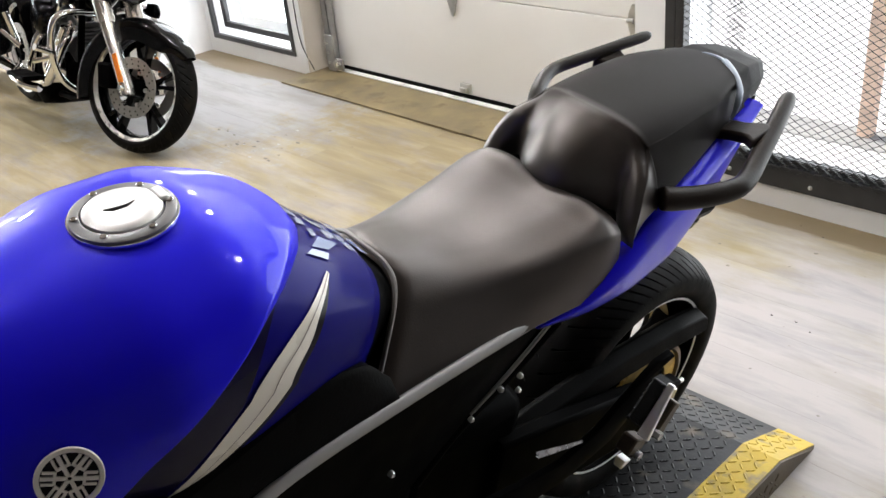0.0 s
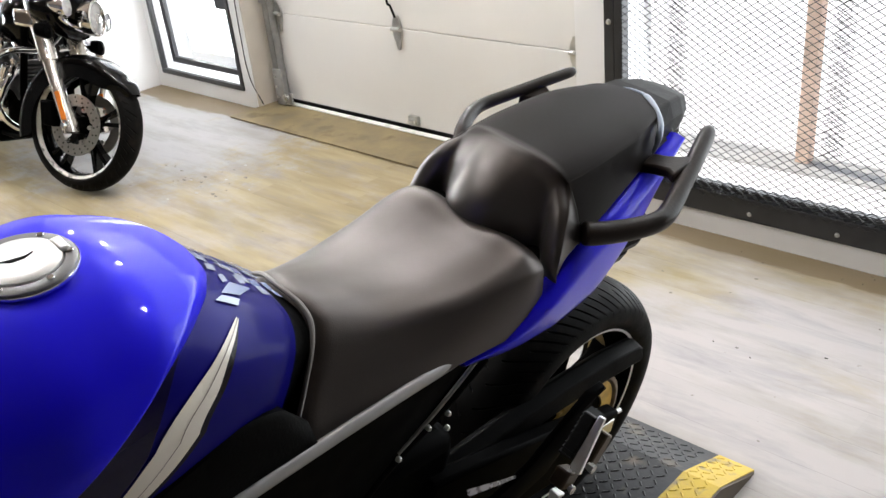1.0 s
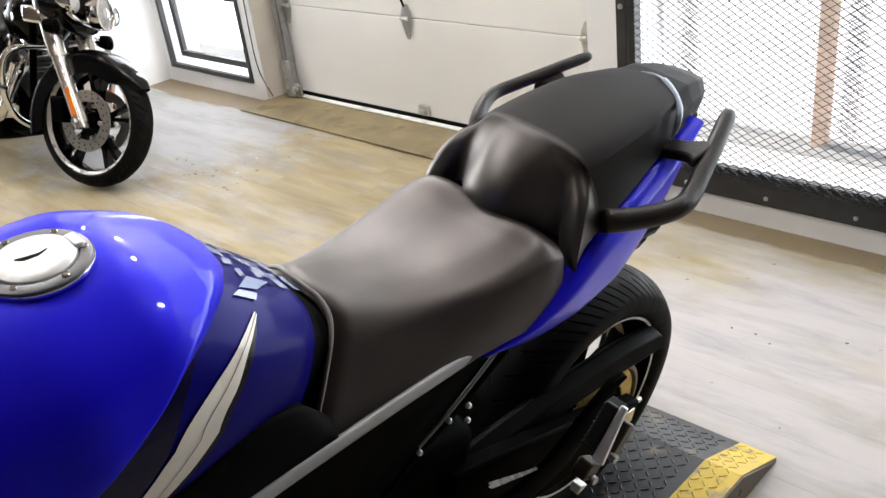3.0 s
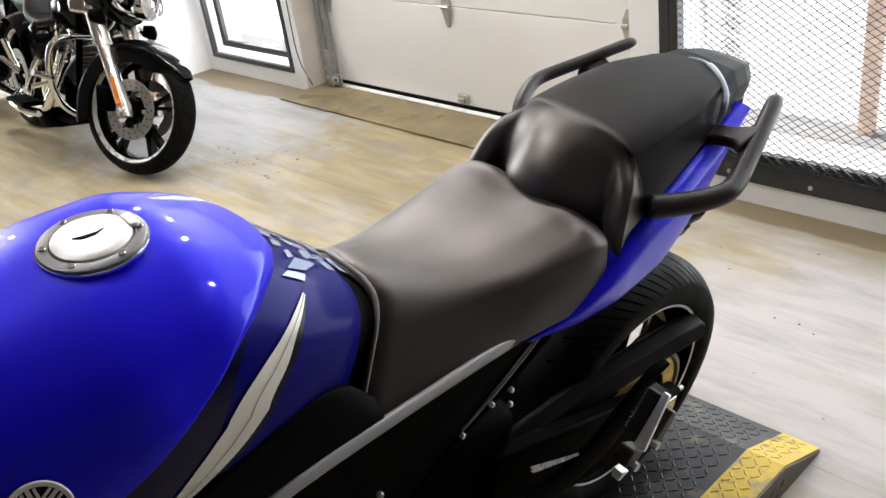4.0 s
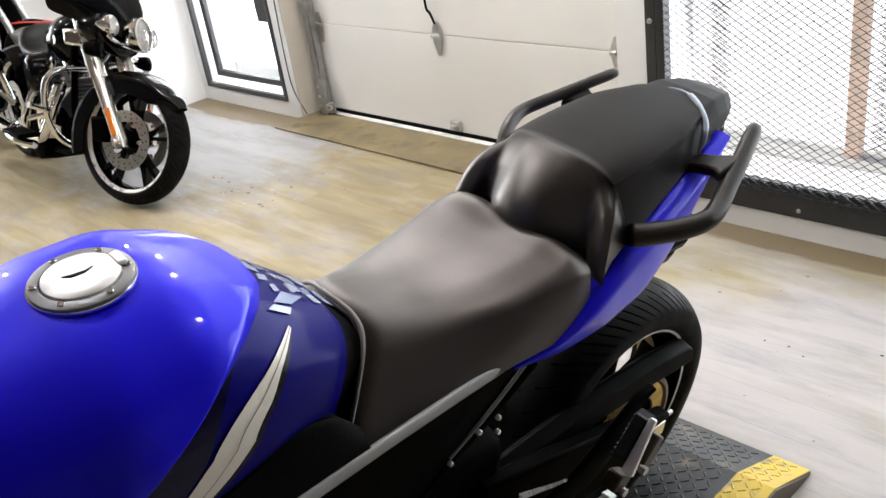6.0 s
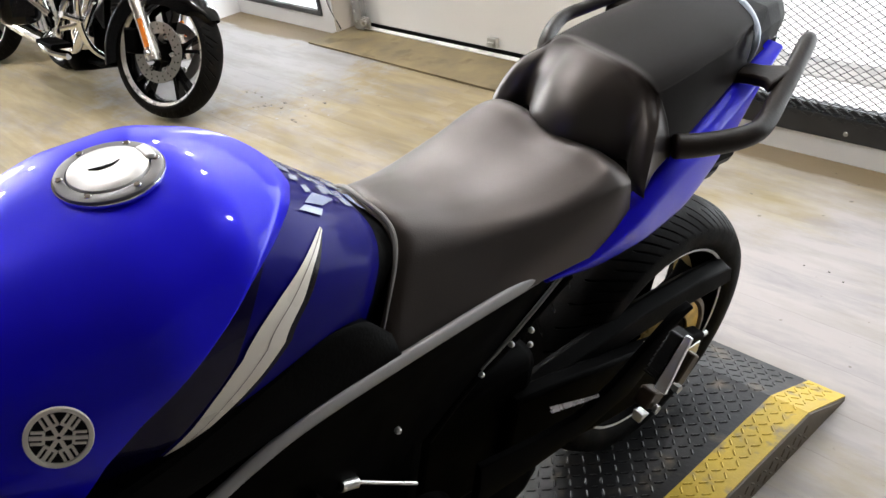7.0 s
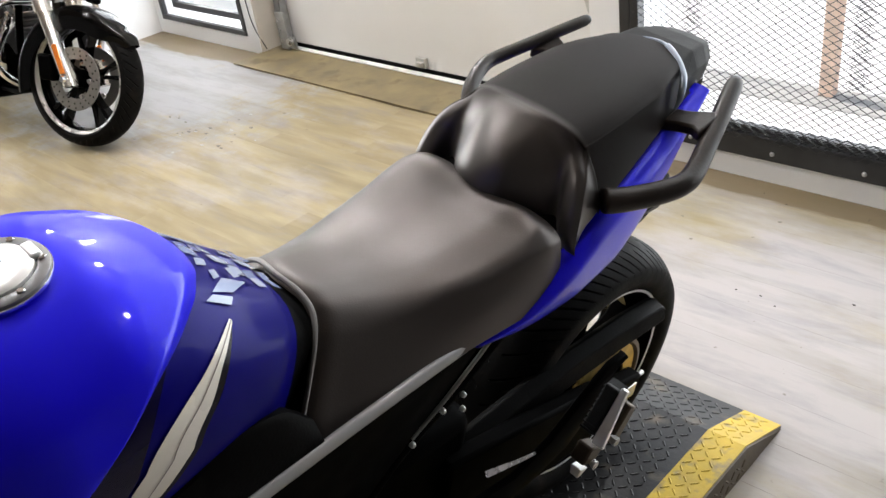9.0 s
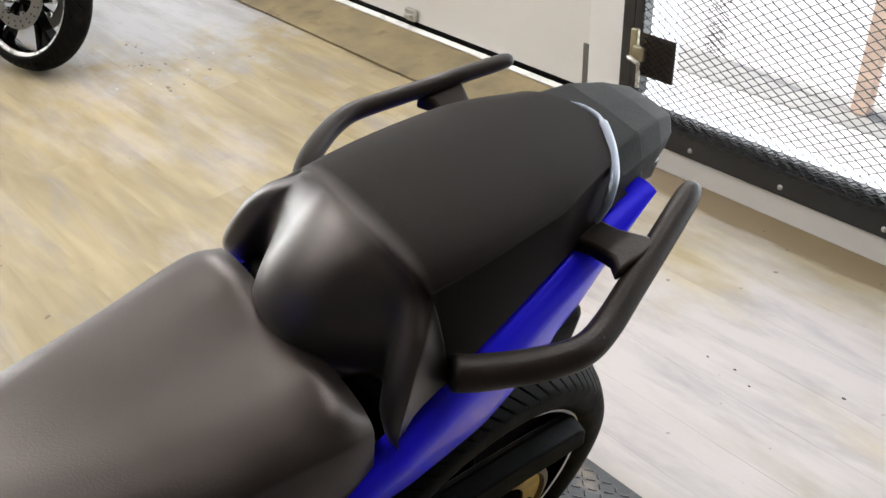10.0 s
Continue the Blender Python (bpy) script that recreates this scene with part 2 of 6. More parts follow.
GREYFRAME = mat("grey_window_frame", (0.05, 0.05, 0.053), 0.4, 0.2, var=0.15, scale=10)
ZINC = mat("zinc", (0.55, 0.55, 0.53), 0.38, 0.9, var=0.15, scale=25)
CHROME = mat("chrome", (0.82, 0.82, 0.83), 0.06, 1.0)
ALU = mat("cast_aluminium", (0.62, 0.62, 0.62), 0.3, 0.9, var=0.08, scale=30)
SILVER = mat("silver_paint", (0.33, 0.33, 0.33), 0.48, 0.45, coat=0.3, var=0.05, scale=15)
RUBBER = mat("tyre_rubber", (0.0045, 0.0042, 0.004), 0.68, var=0.2, scale=14, bump=0.25, bscale=150, stain=((0.012, 0.009, 0.007), 20), spec=0.10)
BLUE = mat("blue_pearl_paint", (0.008, 0.0035, 0.74), 0.40, 0.12, coat=0.45, var=0.08, scale=2.5, spec=0.1)
# the tank's blue with the knee panel's shade put into the colour
DBLUE = mat("shaded_blue_paint", (0.002, 0.001, 0.13), 0.35, 0.10, coat=0.06, var=0.08, scale=4, spec=0.05)
BLACKGLOSS = mat("black_gloss_paint", (0.002, 0.002, 0.0022), 0.12, 0.0, coat=0.12, var=0.1, spec=0.15)
BLACKPL = mat("black_plastic", (0.0022, 0.0021, 0.002), 0.5, var=0.2, scale=18, bump=0.25, bscale=220, spec=0.03)
BLACKPAINT = mat("satin_black_paint", (0.0012, 0.0011, 0.0011), 0.5, 0.0, var=0.2, scale=14, spec=0.012)
VINYL = mat("seat_vinyl", (0.0042, 0.0028, 0.0022), 0.43, spec=0.85, var=0.08, scale=8, bump=0.12, bscale=420)
VINYL2 = mat("pillion_vinyl", (0.0050, 0.0034, 0.0027), 0.40, var=0.12, scale=8, bump=0.10, bscale=420, spec=0.14)
# added sheen and warm tint put a brownish highlight into the vinyl, fullest at a flat angle
for m_, sheen in ((VINYL, 0.015), (VINYL2, 0.0)):
    m_.node_tree.nodes["Principled BSDF"].inputs["Sheen Weight"].default_value = sheen
    m_.node_tree.nodes["Principled BSDF"].inputs["Sheen Roughness"].default_value = 0.45
    m_.node_tree.nodes["Principled BSDF"].inputs["Specular Tint"].default_value = (1.0, 0.88, 0.82, 1)
# grained matt top, smoother satin skin on the moulded front
vn = VINYL2.node_tree
vtc, vsep, vmr = vn.nodes.new("ShaderNodeTexCoord"), vn.nodes.new("ShaderNodeSeparateXYZ"), vn.nodes.new("ShaderNodeMapRange")
vn.links.new(vtc.outputs["Object"], vsep.inputs[0])
vn.links.new(vsep.outputs[0], vmr.inputs[0])
vmr.inputs[1].default_value, vmr.inputs[2].default_value = 0.262, 0.305
vmr.inputs[3].default_value, vmr.inputs[4].default_value = 0.10, 1.0
vrr = vn.nodes.new("ShaderNodeMapRange")
vrr.inputs[1].default_value, vrr.inputs[2].default_value = 0.275, 0.300
vrr.inputs[3].default_value, vrr.inputs[4].default_value = 0.60, 0.42
vn.links.new(vsep.outputs[0], vrr.inputs[0])
vn.links.new(vrr.outputs[0], vn.nodes["Principled BSDF"].inputs["Roughness"])
vcr = vn.nodes.new("ShaderNodeMapRange")
vcr.inputs[1].default_value, vcr.inputs[2].default_value = 0.275, 0.315
vcr.inputs[3].default_value, vcr.inputs[4].default_value = 0.0, 0.9
vn.links.new(vsep.outputs[0], vcr.inputs[0])
vn.links.new(vcr.outputs[0], vn.nodes["Principled BSDF"].inputs["Coat Weight"])
# extra sheen on the front only, added for the hump's broad highlight
vsh = vn.nodes.new("ShaderNodeMapRange")
vsh.inputs[1].default_value, vsh.inputs[2].default_value = 0.280, 0.310
vsh.inputs[3].default_value, vsh.inputs[4].default_value = 0.0, 0.10
vn.links.new(vsep.outputs[0], vsh.inputs[0])
vn.links.new(vsh.outputs[0], vn.nodes["Principled BSDF"].inputs["Sheen Weight"])
vn.nodes["Principled BSDF"].inputs["Coat Roughness"].default_value = 0.42
vn.links.new(vmr.outputs[0], vn.nodes["Principled BSDF"].inputs["Specular IOR Level"])
CREAM = mat("cream_decal", (0.80, 0.75, 0.66), 0.3, coat=0.4, var=0.03)
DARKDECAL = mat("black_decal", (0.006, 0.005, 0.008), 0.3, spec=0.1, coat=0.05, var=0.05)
PALE = mat("white_decal", (0.27, 0.33, 0.50), 0.25, coat=0.6, var=0.05)
WHITEDECAL = mat("pale_blue_decal", (0.11, 0.16, 0.36), 0.25, coat=0.6, var=0.06)
MIDBLUE = mat("mid_blue_decal", (0.03, 0.06, 0.30), 0.25, coat=0.6, var=0.05)
GOLD = mat("gold_sprocket", (0.50, 0.36, 0.12), 0.4, 0.8, var=0.3, scale=40)
GREASE = mat("greasy_chain", (0.11, 0.08, 0.05), 0.5, 0.6, var=0.4, scale=60, bump=0.5, bscale=200)
STEEL = mat("brushed_steel", (0.55, 0.54, 0.52), 0.3, 0.95, var=0.1, scale=40)
YELLOW = mat("worn_yellow_paint", (0.58, 0.40, 0.035), 0.55, var=0.16, scale=12, bump=0.3, stain=((0.24, 0.19, 0.09), 22))
PLATE = mat("dark_tread_plate", (0.017, 0.017, 0.018), 0.46, 0.3, var=0.3, scale=9, bump=0.25, bscale=90, stain=((0.11, 0.085, 0.06), 12))
PLATESIDE = mat("bare_tread_plate", (0.115, 0.093, 0.065), 0.5, 0.4, var=0.3, scale=14, bump=0.25)
ORANGE = mat("amber_reflector", (0.75, 0.20, 0.02), 0.2, coat=0.8, var=0.1)
LENS = mat("lamp_glass", (0.55, 0.56, 0.57), 0.12, 0.55, coat=1.0, var=0.25, scale=40)
GREEN = mat("green_plastic", (0.02, 0.34, 0.10), 0.4, var=0.1)
RED = mat("red_plastic", (0.45, 0.03, 0.02), 0.4, var=0.1)
GROUND = mat("pale_concrete", (0.80, 0.80, 0.79), 0.85, var=0.1, scale=1.5, bump=0.3, bscale=30, coords="Object")
PINK = mat("brick_red_post", (0.78, 0.58, 0.46), 0.8, var=0.2, scale=10, bump=0.4)
SILLGREY = mat("grey_sill", (0.40, 0.40, 0.39), 0.7, var=0.10, scale=8, bump=0.3, stain=((0.42, 0.41, 0.39), 5))
BLUEGRIP = mat("blue_anodised", (0.005, 0.012, 0.11), 0.55, 0.0, var=0.1, spec=0.08)
LAMPGLOW = glow("lamp_glow", (1.0, 0.96, 0.90), 40.0)
# the outdoor brightness is put into a glowing surface
FARGLOW = glow("far_white_glow", (1.0, 1.0, 1.0), 3.0)
GLASS = glass_mat("window_glass", (0.97, 0.98, 0.98))


# ---- mesh helpers ----
def part(name, bm, material, parent=None, label="", smooth=True, bevel=0.0, kind="", sub=0):
    """Links a bmesh as one mesh object under a thing or a part."""
    bmesh.ops.recalc_face_normals(bm, faces=bm.faces[:])
    me = bpy.data.meshes.new(name)
    bm.to_mesh(me)
    bm.free()
    me.materials.append(material)
    for p in me.polygons:
        p.use_smooth = smooth
    ob = new(name, me)
    if parent is not None:
        ob.parent = parent
    if bevel:
        mod = ob.modifiers.new("bevel", 'BEVEL')
        mod.width, mod.segments, mod.limit_method, mod.angle_limit = bevel, 2, 'ANGLE', radians(35)
    if sub:
        mod = ob.modifiers.new("sub", 'SUBSURF')
        mod.levels = mod.render_levels = sub
    if smooth and (bevel or not sub):
        me.set_sharp_from_angle(angle=radians(40))
    return tagged(ob, label, kind=kind)


def thing(name, label, category, m=None, group="", kind=""):
    ob = new(name)
    ob.empty_display_size = 0.1
    if m is not None:
        ob.matrix_world = m
    return tagged(ob, label, category, group, kind)


def add_box(bm, x0, x1, y0, y1, z0, z1, m=None):
    vs = [bm.verts.new((x, y, z)) for x in (x0, x1) for y in (y0, y1) for z in (z0, z1)]
    if m is not None:
        for v in vs:
            v.co = m @ v.co
    for f in ((0, 1, 3, 2), (4, 6, 7, 5), (0, 4, 5, 1), (2, 3, 7, 6), (0, 2, 6, 4), (1, 5, 7, 3)):
        bm.faces.new([vs[i] for i in f])
    return bm


def box(x0, x1, y0, y1, z0, z1, m=None):
    return add_box(bmesh.new(), x0, x1, y0, y1, z0, z1, m)


def add_grid(bm, rows, closed=False, caps=False, loop=False):
    """Quads between rows of points. closed: each row is a ring; loop: the last row meets the first."""
    vs = [[bm.verts.new(p) for p in r] for r in rows]
    n = len(vs[0])
    pairs = list(zip(vs, vs[1:])) + ([(vs[-1], vs[0])] if loop else [])
    for a, b in pairs:
        for i in range(n if closed else n - 1):
            j = (i + 1) % n
            try:
                bm.faces.new((a[i], a[j], b[j], b[i]))
            except ValueError:
                pass
    if caps and closed:
        for r in (vs[0], vs[-1]):
            try:
                bm.faces.new(r)
            except ValueError:
                pass
    return bm


def grid(rows, **k):
    return add_grid(bmesh.new(), rows, **k)


def add_tube(bm, pts, r, n=12, caps=True):
    """A round bar along points; r: one radius, or one for each point."""
    pts = [Vector(p) for p in pts]
    rs = [r] * len(pts) if isinstance(r, (int, float)) else r
    rows, side = [], None
    for i, p in enumerate(pts):
        d = (pts[min(i + 1, len(pts) - 1)] - pts[max(i - 1, 0)]).normalized()
        if side is None:
            side = d.orthogonal().normalized()
        side = (side - d * side.dot(d)).normalized()
        up = d.cross(side)
        rows.append([p + rs[i] * (math.cos(a) * side + math.sin(a) * up) for a in (2 * math.pi * k / n for k in range(n))])
    return add_grid(bm, rows, closed=True, caps=caps)


def tube(pts, r, n=12):
    return add_tube(bmesh.new(), pts, r, n)


def curve_pts(ctrl, n=8):
    """A smooth line through control points."""
    c = [Vector(p) for p in ctrl]
    c = [2 * c[0] - c[1]] + c + [2 * c[-1] - c[-2]]
    out = []
    for i in range(1, len(c) - 2):
        for k in range(n):
            t = k / n
            out.append(0.5 * (2 * c[i] + (c[i + 1] - c[i - 1]) * t + (2 * c[i - 1] - 5 * c[i] + 4 * c[i + 1] - c[i + 2]) * t * t
                              + (3 * c[i] - c[i - 1] - 3 * c[i + 1] + c[i + 2]) * t ** 3))
    return out + [c[-2]]


def add_lathe(bm, profile, n=48, m=None, closed=False):
    """Turns (radius, along) pairs about the local y axis."""
    rows = []
    for k in range(n):
        a = 2 * math.pi * k / n
        rows.append([Vector((r * math.cos(a), s, r * math.sin(a))) for r, s in profile])
    if m is not None:
        rows = [[m @ p for p in r] for r in rows]
    return add_grid(bm, rows, closed=closed, loop=True)


def lathe(profile, n=48, m=None, closed=False):
    return add_lathe(bmesh.new(), profile, n, m, closed)


def disc_profile(r, s0, s1, hole=0.0):
    return [(hole, s0), (r, s0), (r, s1), (hole, s1)]


def table(xs, ys):
    """A softened look-up through pairs."""
    xs, ys = np.array(xs, float), np.array(ys, float)
    span = 0.02

    def at(x):
        return float(np.mean(np.interp(np.array([x - span, x - span / 2, x, x + span / 2, x + span]), xs, ys)))
    return at

# ---- the room ----
YW = 4.15          # inner face of the door wall
DX0, DX1 = -3.745, -1.323   # door opening
GX0, GX1 = -1.18, 1.40    # gate opening
WX0, WX1, WZ0, WZ1 = -4.79, -3.85, 0.098, 1.75

floor = part("floor", box(-9.0, 3.6, -3.6, YW + 0.24, -0.12, -0.009), SLAB, kind="structure")
tagged(floor, "worn light wood plank floor of a showroom", "floor", kind="structure")

ground = part("ground", box(-60, 60, YW + 0.24, 90, -0.2, -0.03), GROUND, kind="structure")
tagged(ground, "pale sunlit concrete outside the garage", "ground", kind="structure")


def wall(name, bm, label, material=None):
    return tagged(part(name, bm, material or WALL, smooth=False, kind="structure"), label, "wall", kind="structure")


w = bmesh.new()
add_box(w, -4.87, WX0, YW, YW + 0.24, -0.1, CEIL)
add_box(w, WX0, WX1, YW, YW + 0.24, -0.1, WZ0)
add_box(w, WX0, WX1, YW, YW + 0.24, WZ1, CEIL)
add_box(w, WX1, DX0, YW, YW + 0.24, -0.1, CEIL)
add_box(w, DX0, DX1, YW, YW + 0.24, 2.25, CEIL)
add_box(w, DX1, GX0, YW - 0.08, YW + 0.24, -0.1, CEIL)
add_box(w, GX0, GX1, YW - 0.08, YW + 0.20, -0.1, 0.090)
add_box(w, GX0, GX1, YW, YW + 0.24, 2.5, CEIL)
add_box(w, GX1, 3.6, YW, YW + 0.24, -0.1, CEIL)
wall("wall_north", w, "white painted wall round the garage door and gate")
wall("wall_west", box(-5.11, -4.87, 3.62, YW + 0.24, -0.1, CEIL), "short white painted return wall beside the window")
w = bmesh.new()
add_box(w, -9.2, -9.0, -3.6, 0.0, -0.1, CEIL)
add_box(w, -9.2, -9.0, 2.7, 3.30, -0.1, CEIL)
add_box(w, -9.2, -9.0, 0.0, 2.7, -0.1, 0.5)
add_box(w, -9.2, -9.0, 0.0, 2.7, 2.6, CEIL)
wall("wall_west_far", w, "white painted far end wall with an opening for the added window")
wall("wall_north_far", box(-9.0, -5.11, 4.9, 5.1, -0.1, CEIL), "white painted wall behind the parked motorcycles")
wall("wall_west_back", box(-9.2, -9.0, 3.30, 5.1, -0.1, CEIL), "white painted side wall")
wall("wall_east", box(3.6, 3.8, -3.6, YW + 0.24, -0.1, CEIL), "grey painted side wall", GREYWALL)
wall("wall_south", box(-9.0, 3.6, -3.8, -3.6, -0.1, CEIL), "grey painted rear wall", GREYWALL)
c_ = box(-5.11, 3.8, -3.8, YW + 0.24, CEIL, CEIL + 0.15)
add_box(c_, -9.2, -5.112, -3.8, 5.1, CEIL, CEIL + 0.15)
ceiling = part("ceiling", c_, CEILM, kind="structure", smooth=False)
tagged(ceiling, "plain dark ceiling with round lamps", "ceiling", kind="structure")

# beige reveal of the door opening
reveal = part("trim_reveal", box(DX0 - 0.001, DX0 + 0.012, YW + 0.004, YW + 0.16, 0, 2.25), REVEAL, smooth=False, kind="structure")
tagged(reveal, "beige painted reveal at the door jamb", "trim", kind="structure")

# window beside the door
win = thing("window_1", "narrow window in a dark grey metal frame, open a crack", "window", kind="structure")
for nm, b in (("window_frame", (WX0, WX1, YW - 0.012, YW + 0.02, WZ0, WZ0 + 0.030)), ("window_frame", (WX0, WX1, YW - 0.012, YW + 0.02, WZ1 - 0.030, WZ1)),
              ("window_frame", (WX0, WX0 + 0.030, YW - 0.012, YW + 0.02, WZ0 + 0.030, WZ1 - 0.030)),
              ("window_frame", (WX1 - 0.030, WX1, YW - 0.012, YW + 0.02, WZ0 + 0.030, WZ1 - 0.030))):
    part(nm, box(*b), GREYFRAME, win, smooth=False, bevel=0.004)
for nm, b in (("sash", (WX0 + 0.05, WX1 - 0.075, YW + 0.055, YW + 0.09, WZ0 + 0.062, WZ0 + 0.10)), ("sash", (WX1 - 0.115, WX1 - 0.075, YW + 0.055, YW + 0.09, WZ0 + 0.10, WZ1 - 0.06)),
              ("sash", (WX0 + 0.05, WX0 + 0.09, YW + 0.055, YW + 0.09, WZ0 + 0.10, WZ1 - 0.06))):
    part(nm, box(*b), GREYFRAME, win, smooth=False, bevel=0.003)
pane = part("pane", box(WX0 + 0.09, WX1 - 0.115, YW + 0.068, YW + 0.074, WZ0 + 0.10, WZ1 - 0.06), GLASS, win, smooth=False)
pane.visible_shadow = False
part("latch_box", box(WX1 - 0.20, WX1 - 0.06, YW + 0.03, YW + 0.065, 0.57, 0.76), BLACKSTEEL, win, "dark latch box", bevel=0.006)

# wide window added to the far end wall, out of view, to brighten the west
win2 = thing("window_2", "wide added window in a dark grey metal frame, out of view", "window", kind="structure")
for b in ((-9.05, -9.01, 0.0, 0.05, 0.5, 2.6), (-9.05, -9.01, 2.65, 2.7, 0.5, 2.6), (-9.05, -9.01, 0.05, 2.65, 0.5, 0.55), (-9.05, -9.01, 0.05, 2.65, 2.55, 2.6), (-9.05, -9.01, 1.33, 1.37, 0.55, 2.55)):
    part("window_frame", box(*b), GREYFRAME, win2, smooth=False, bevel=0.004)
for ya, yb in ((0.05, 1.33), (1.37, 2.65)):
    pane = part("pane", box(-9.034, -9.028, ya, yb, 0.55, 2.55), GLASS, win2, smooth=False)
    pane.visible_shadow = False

# sectional garage door
YD = 4.31
door = thing("garage_door", "white sectional overhead garage door, closed to a gap above the floor", "garage door", kind="structure")
ZB = 0.028
joint = 0.553
for i in range(4):
    z0, z1 = (ZB + 0.012, joint) if i == 0 else (joint + 0.56 * (i - 1) + 0.003, joint + 0.56 * i)
    part("door_section", box(DX0 + 0.03, DX1 + 0.01, YD, YD + 0.045, z0, min(z1, 2.3)), DOORM, door, smooth=False, bevel=0.004)
part("bottom_seal", box(DX0 + 0.07, DX1 + 0.005, YD - 0.006, YD + 0.05, ZB - 0.024, ZB + 0.011), BLACKPL, door, "black rubber bottom seal", bevel=0.008)


def strap_hinge(x, z, side=0):
    """A stamped hinge: an upright leaf that narrows to both ends, with a knuckle."""
    bm = bmesh.new()
    half = [(-0.006, -0.105), (0.006, -0.105), (0.03, -0.03), (0.034, 0.0), (0.03, 0.03), (0.012, 0.07), (-0.012, 0.07), (-0.03, 0.03), (-0.034, 0.0), (-0.03, -0.03)]
    if side:
        half = [(min(px, 0.004), pz) for px, pz in half]
    rows = [[(x + px, YD - d, z + pz) for px, pz in half] for d in (0.002, 0.012)]
    add_grid(bm, rows, closed=True, caps=True)
    add_tube(bm, [(x - 0.03, YD - 0.018, z), (x + (0.0 if side else 0.03), YD - 0.018, z)], 0.011, 10)
    return bm


for hx in (-2.597, -3.59):
    part("hinge", strap_hinge(hx, joint), ZINC, door, "galvanised strap hinge")
part("hinge", strap_hinge(-1.49, joint, 1), ZINC, door, "galvanised strap hinge")
b = bmesh.new()
add_box(b, -2.572, -2.508, YD - 0.03, YD - 0.004, ZB + 0.026, ZB + 0.078)
add_box(b, -2.562, -2.518, YD - 0.045, YD - 0.03, ZB + 0.04, ZB + 0.06)
part("lift_step", b, ZINC, door, "small galvanised lift handle", bevel=0.003)
part("pull_rope", tube(curve_pts([(-2.60, YD - 0.012, joint + 0.06), (-2.605, YD - 0.03, joint + 0.12), (-2.63, YD - 0.03, joint + 0.20), (-2.62, YD - 0.02, joint + 0.8)]), 0.006, 8), BLACKPL, door, "dark hanging pull cord")

# vertical track, roller bracket and cable at the jamb
TX = DX0 + 0.065
track = thing("door_track", "galvanised vertical door track with roller bracket at the jamb", "door track")
bm = bmesh.new()
for px, py, pw, pd in ((0.016, 0.0, 0.05, 0.004), (0.016, 0.0, 0.004, 0.05), (0.062, 0.0, 0.004, 0.05)):
    add_box(bm, TX + px, TX + px + pw, YD - 0.06 + py, YD - 0.06 + py + pd, 0.05, 2.3)
part("channel", bm, mat("dull_galvanised", (0.36, 0.36, 0.35), 0.45, 0.7, var=0.2, scale=18), track, smooth=False)
bm = bmesh.new()
add_box(bm, TX + 0.02, TX + 0.10, YD - 0.075, YD - 0.062, 0.02, 0.24)
add_box(bm, TX + 0.06, TX + 0.16, YD - 0.07, YD - 0.055, 0.03, 0.10)
part("bracket", bm, bpy.data.materials["dull_galvanised"], track, "galvanised bottom bracket", bevel=0.004)
part("roller", lathe(disc_profile(0.022, -0.012, 0.012), 20, Matrix.Translation((TX + 0.13, YD - 0.085, 0.075))), STEEL, track)
for z in (0.07, 0.13, 0.19):
    part("bolt", lathe(disc_profile(0.008, -0.006, 0.004), 10, Matrix.Translation((TX + 0.045, YD - 0.078, z))), STEEL, track)
part("flag_bracket", box(TX + 0.01, TX + 0.085, YD - 0.075, YD - 0.062, 0.62, 0.70), bpy.data.materials["dull_galvanised"], track, bevel=0.004)
part("channel_end", box(-1.540, -1.502, YD - 0.010, YD - 0.004, 0.045, 0.222), mat("grey_galvanised", (0.20, 0.20, 0.20), 0.45, 0.6, var=0.2, scale=18), door, "grey metal end bracket of the door", bevel=0.001)
cable = part("cable", tube(curve_pts([(DX0 - 0.01, YW - 0.006, 0.9), (DX0 - 0.03, YW - 0.008, 0.45), (DX0 - 0.02, YW - 0.008, 0.2), (DX0 + 0.03, YW + 0.02, 0.03)]), 0.003, 6), BLACKPL)
tagged(cable, "thin grey cable hanging down the door jamb", "cable")

# ply board in front of the door
bd = grid([[(-3.76, 3.955, 0.002), (-3.765, 3.955, 0.012), (-3.725, YD + 0.06, 0.016), (-3.72, YD + 0.06, 0.002)],
           [(-1.25, 3.945, 0.002), (-1.25, 3.945, 0.012), (-1.335, YD + 0.06, 0.016), (-1.335, YD + 0.06, 0.002)]], closed=True, caps=True)
board = part("threshold_board", bd, BOARD, smooth=False, bevel=0.003)
tagged(board, "scuffed thin plywood threshold board before the door", "threshold board")

# daylight leaking under the door, painted as a white strip
strip = part("trim", box(DX0 + 0.09, DX1 - 0.03, YD - 0.046, YD - 0.009, 0.0168, 0.0225), mat("gap_daylight_white", (0.88, 0.88, 0.86), 0.3, var=0.06, scale=9), smooth=False, bevel=0.001)
tagged(strip, "bright white strip for the daylight gap under the garage door", kind="structure")

# ---- mesh gate ----
gate = thing("mesh_gate", "black steel gate with expanded metal mesh and a lever latch", "gate")
YG = 4.052
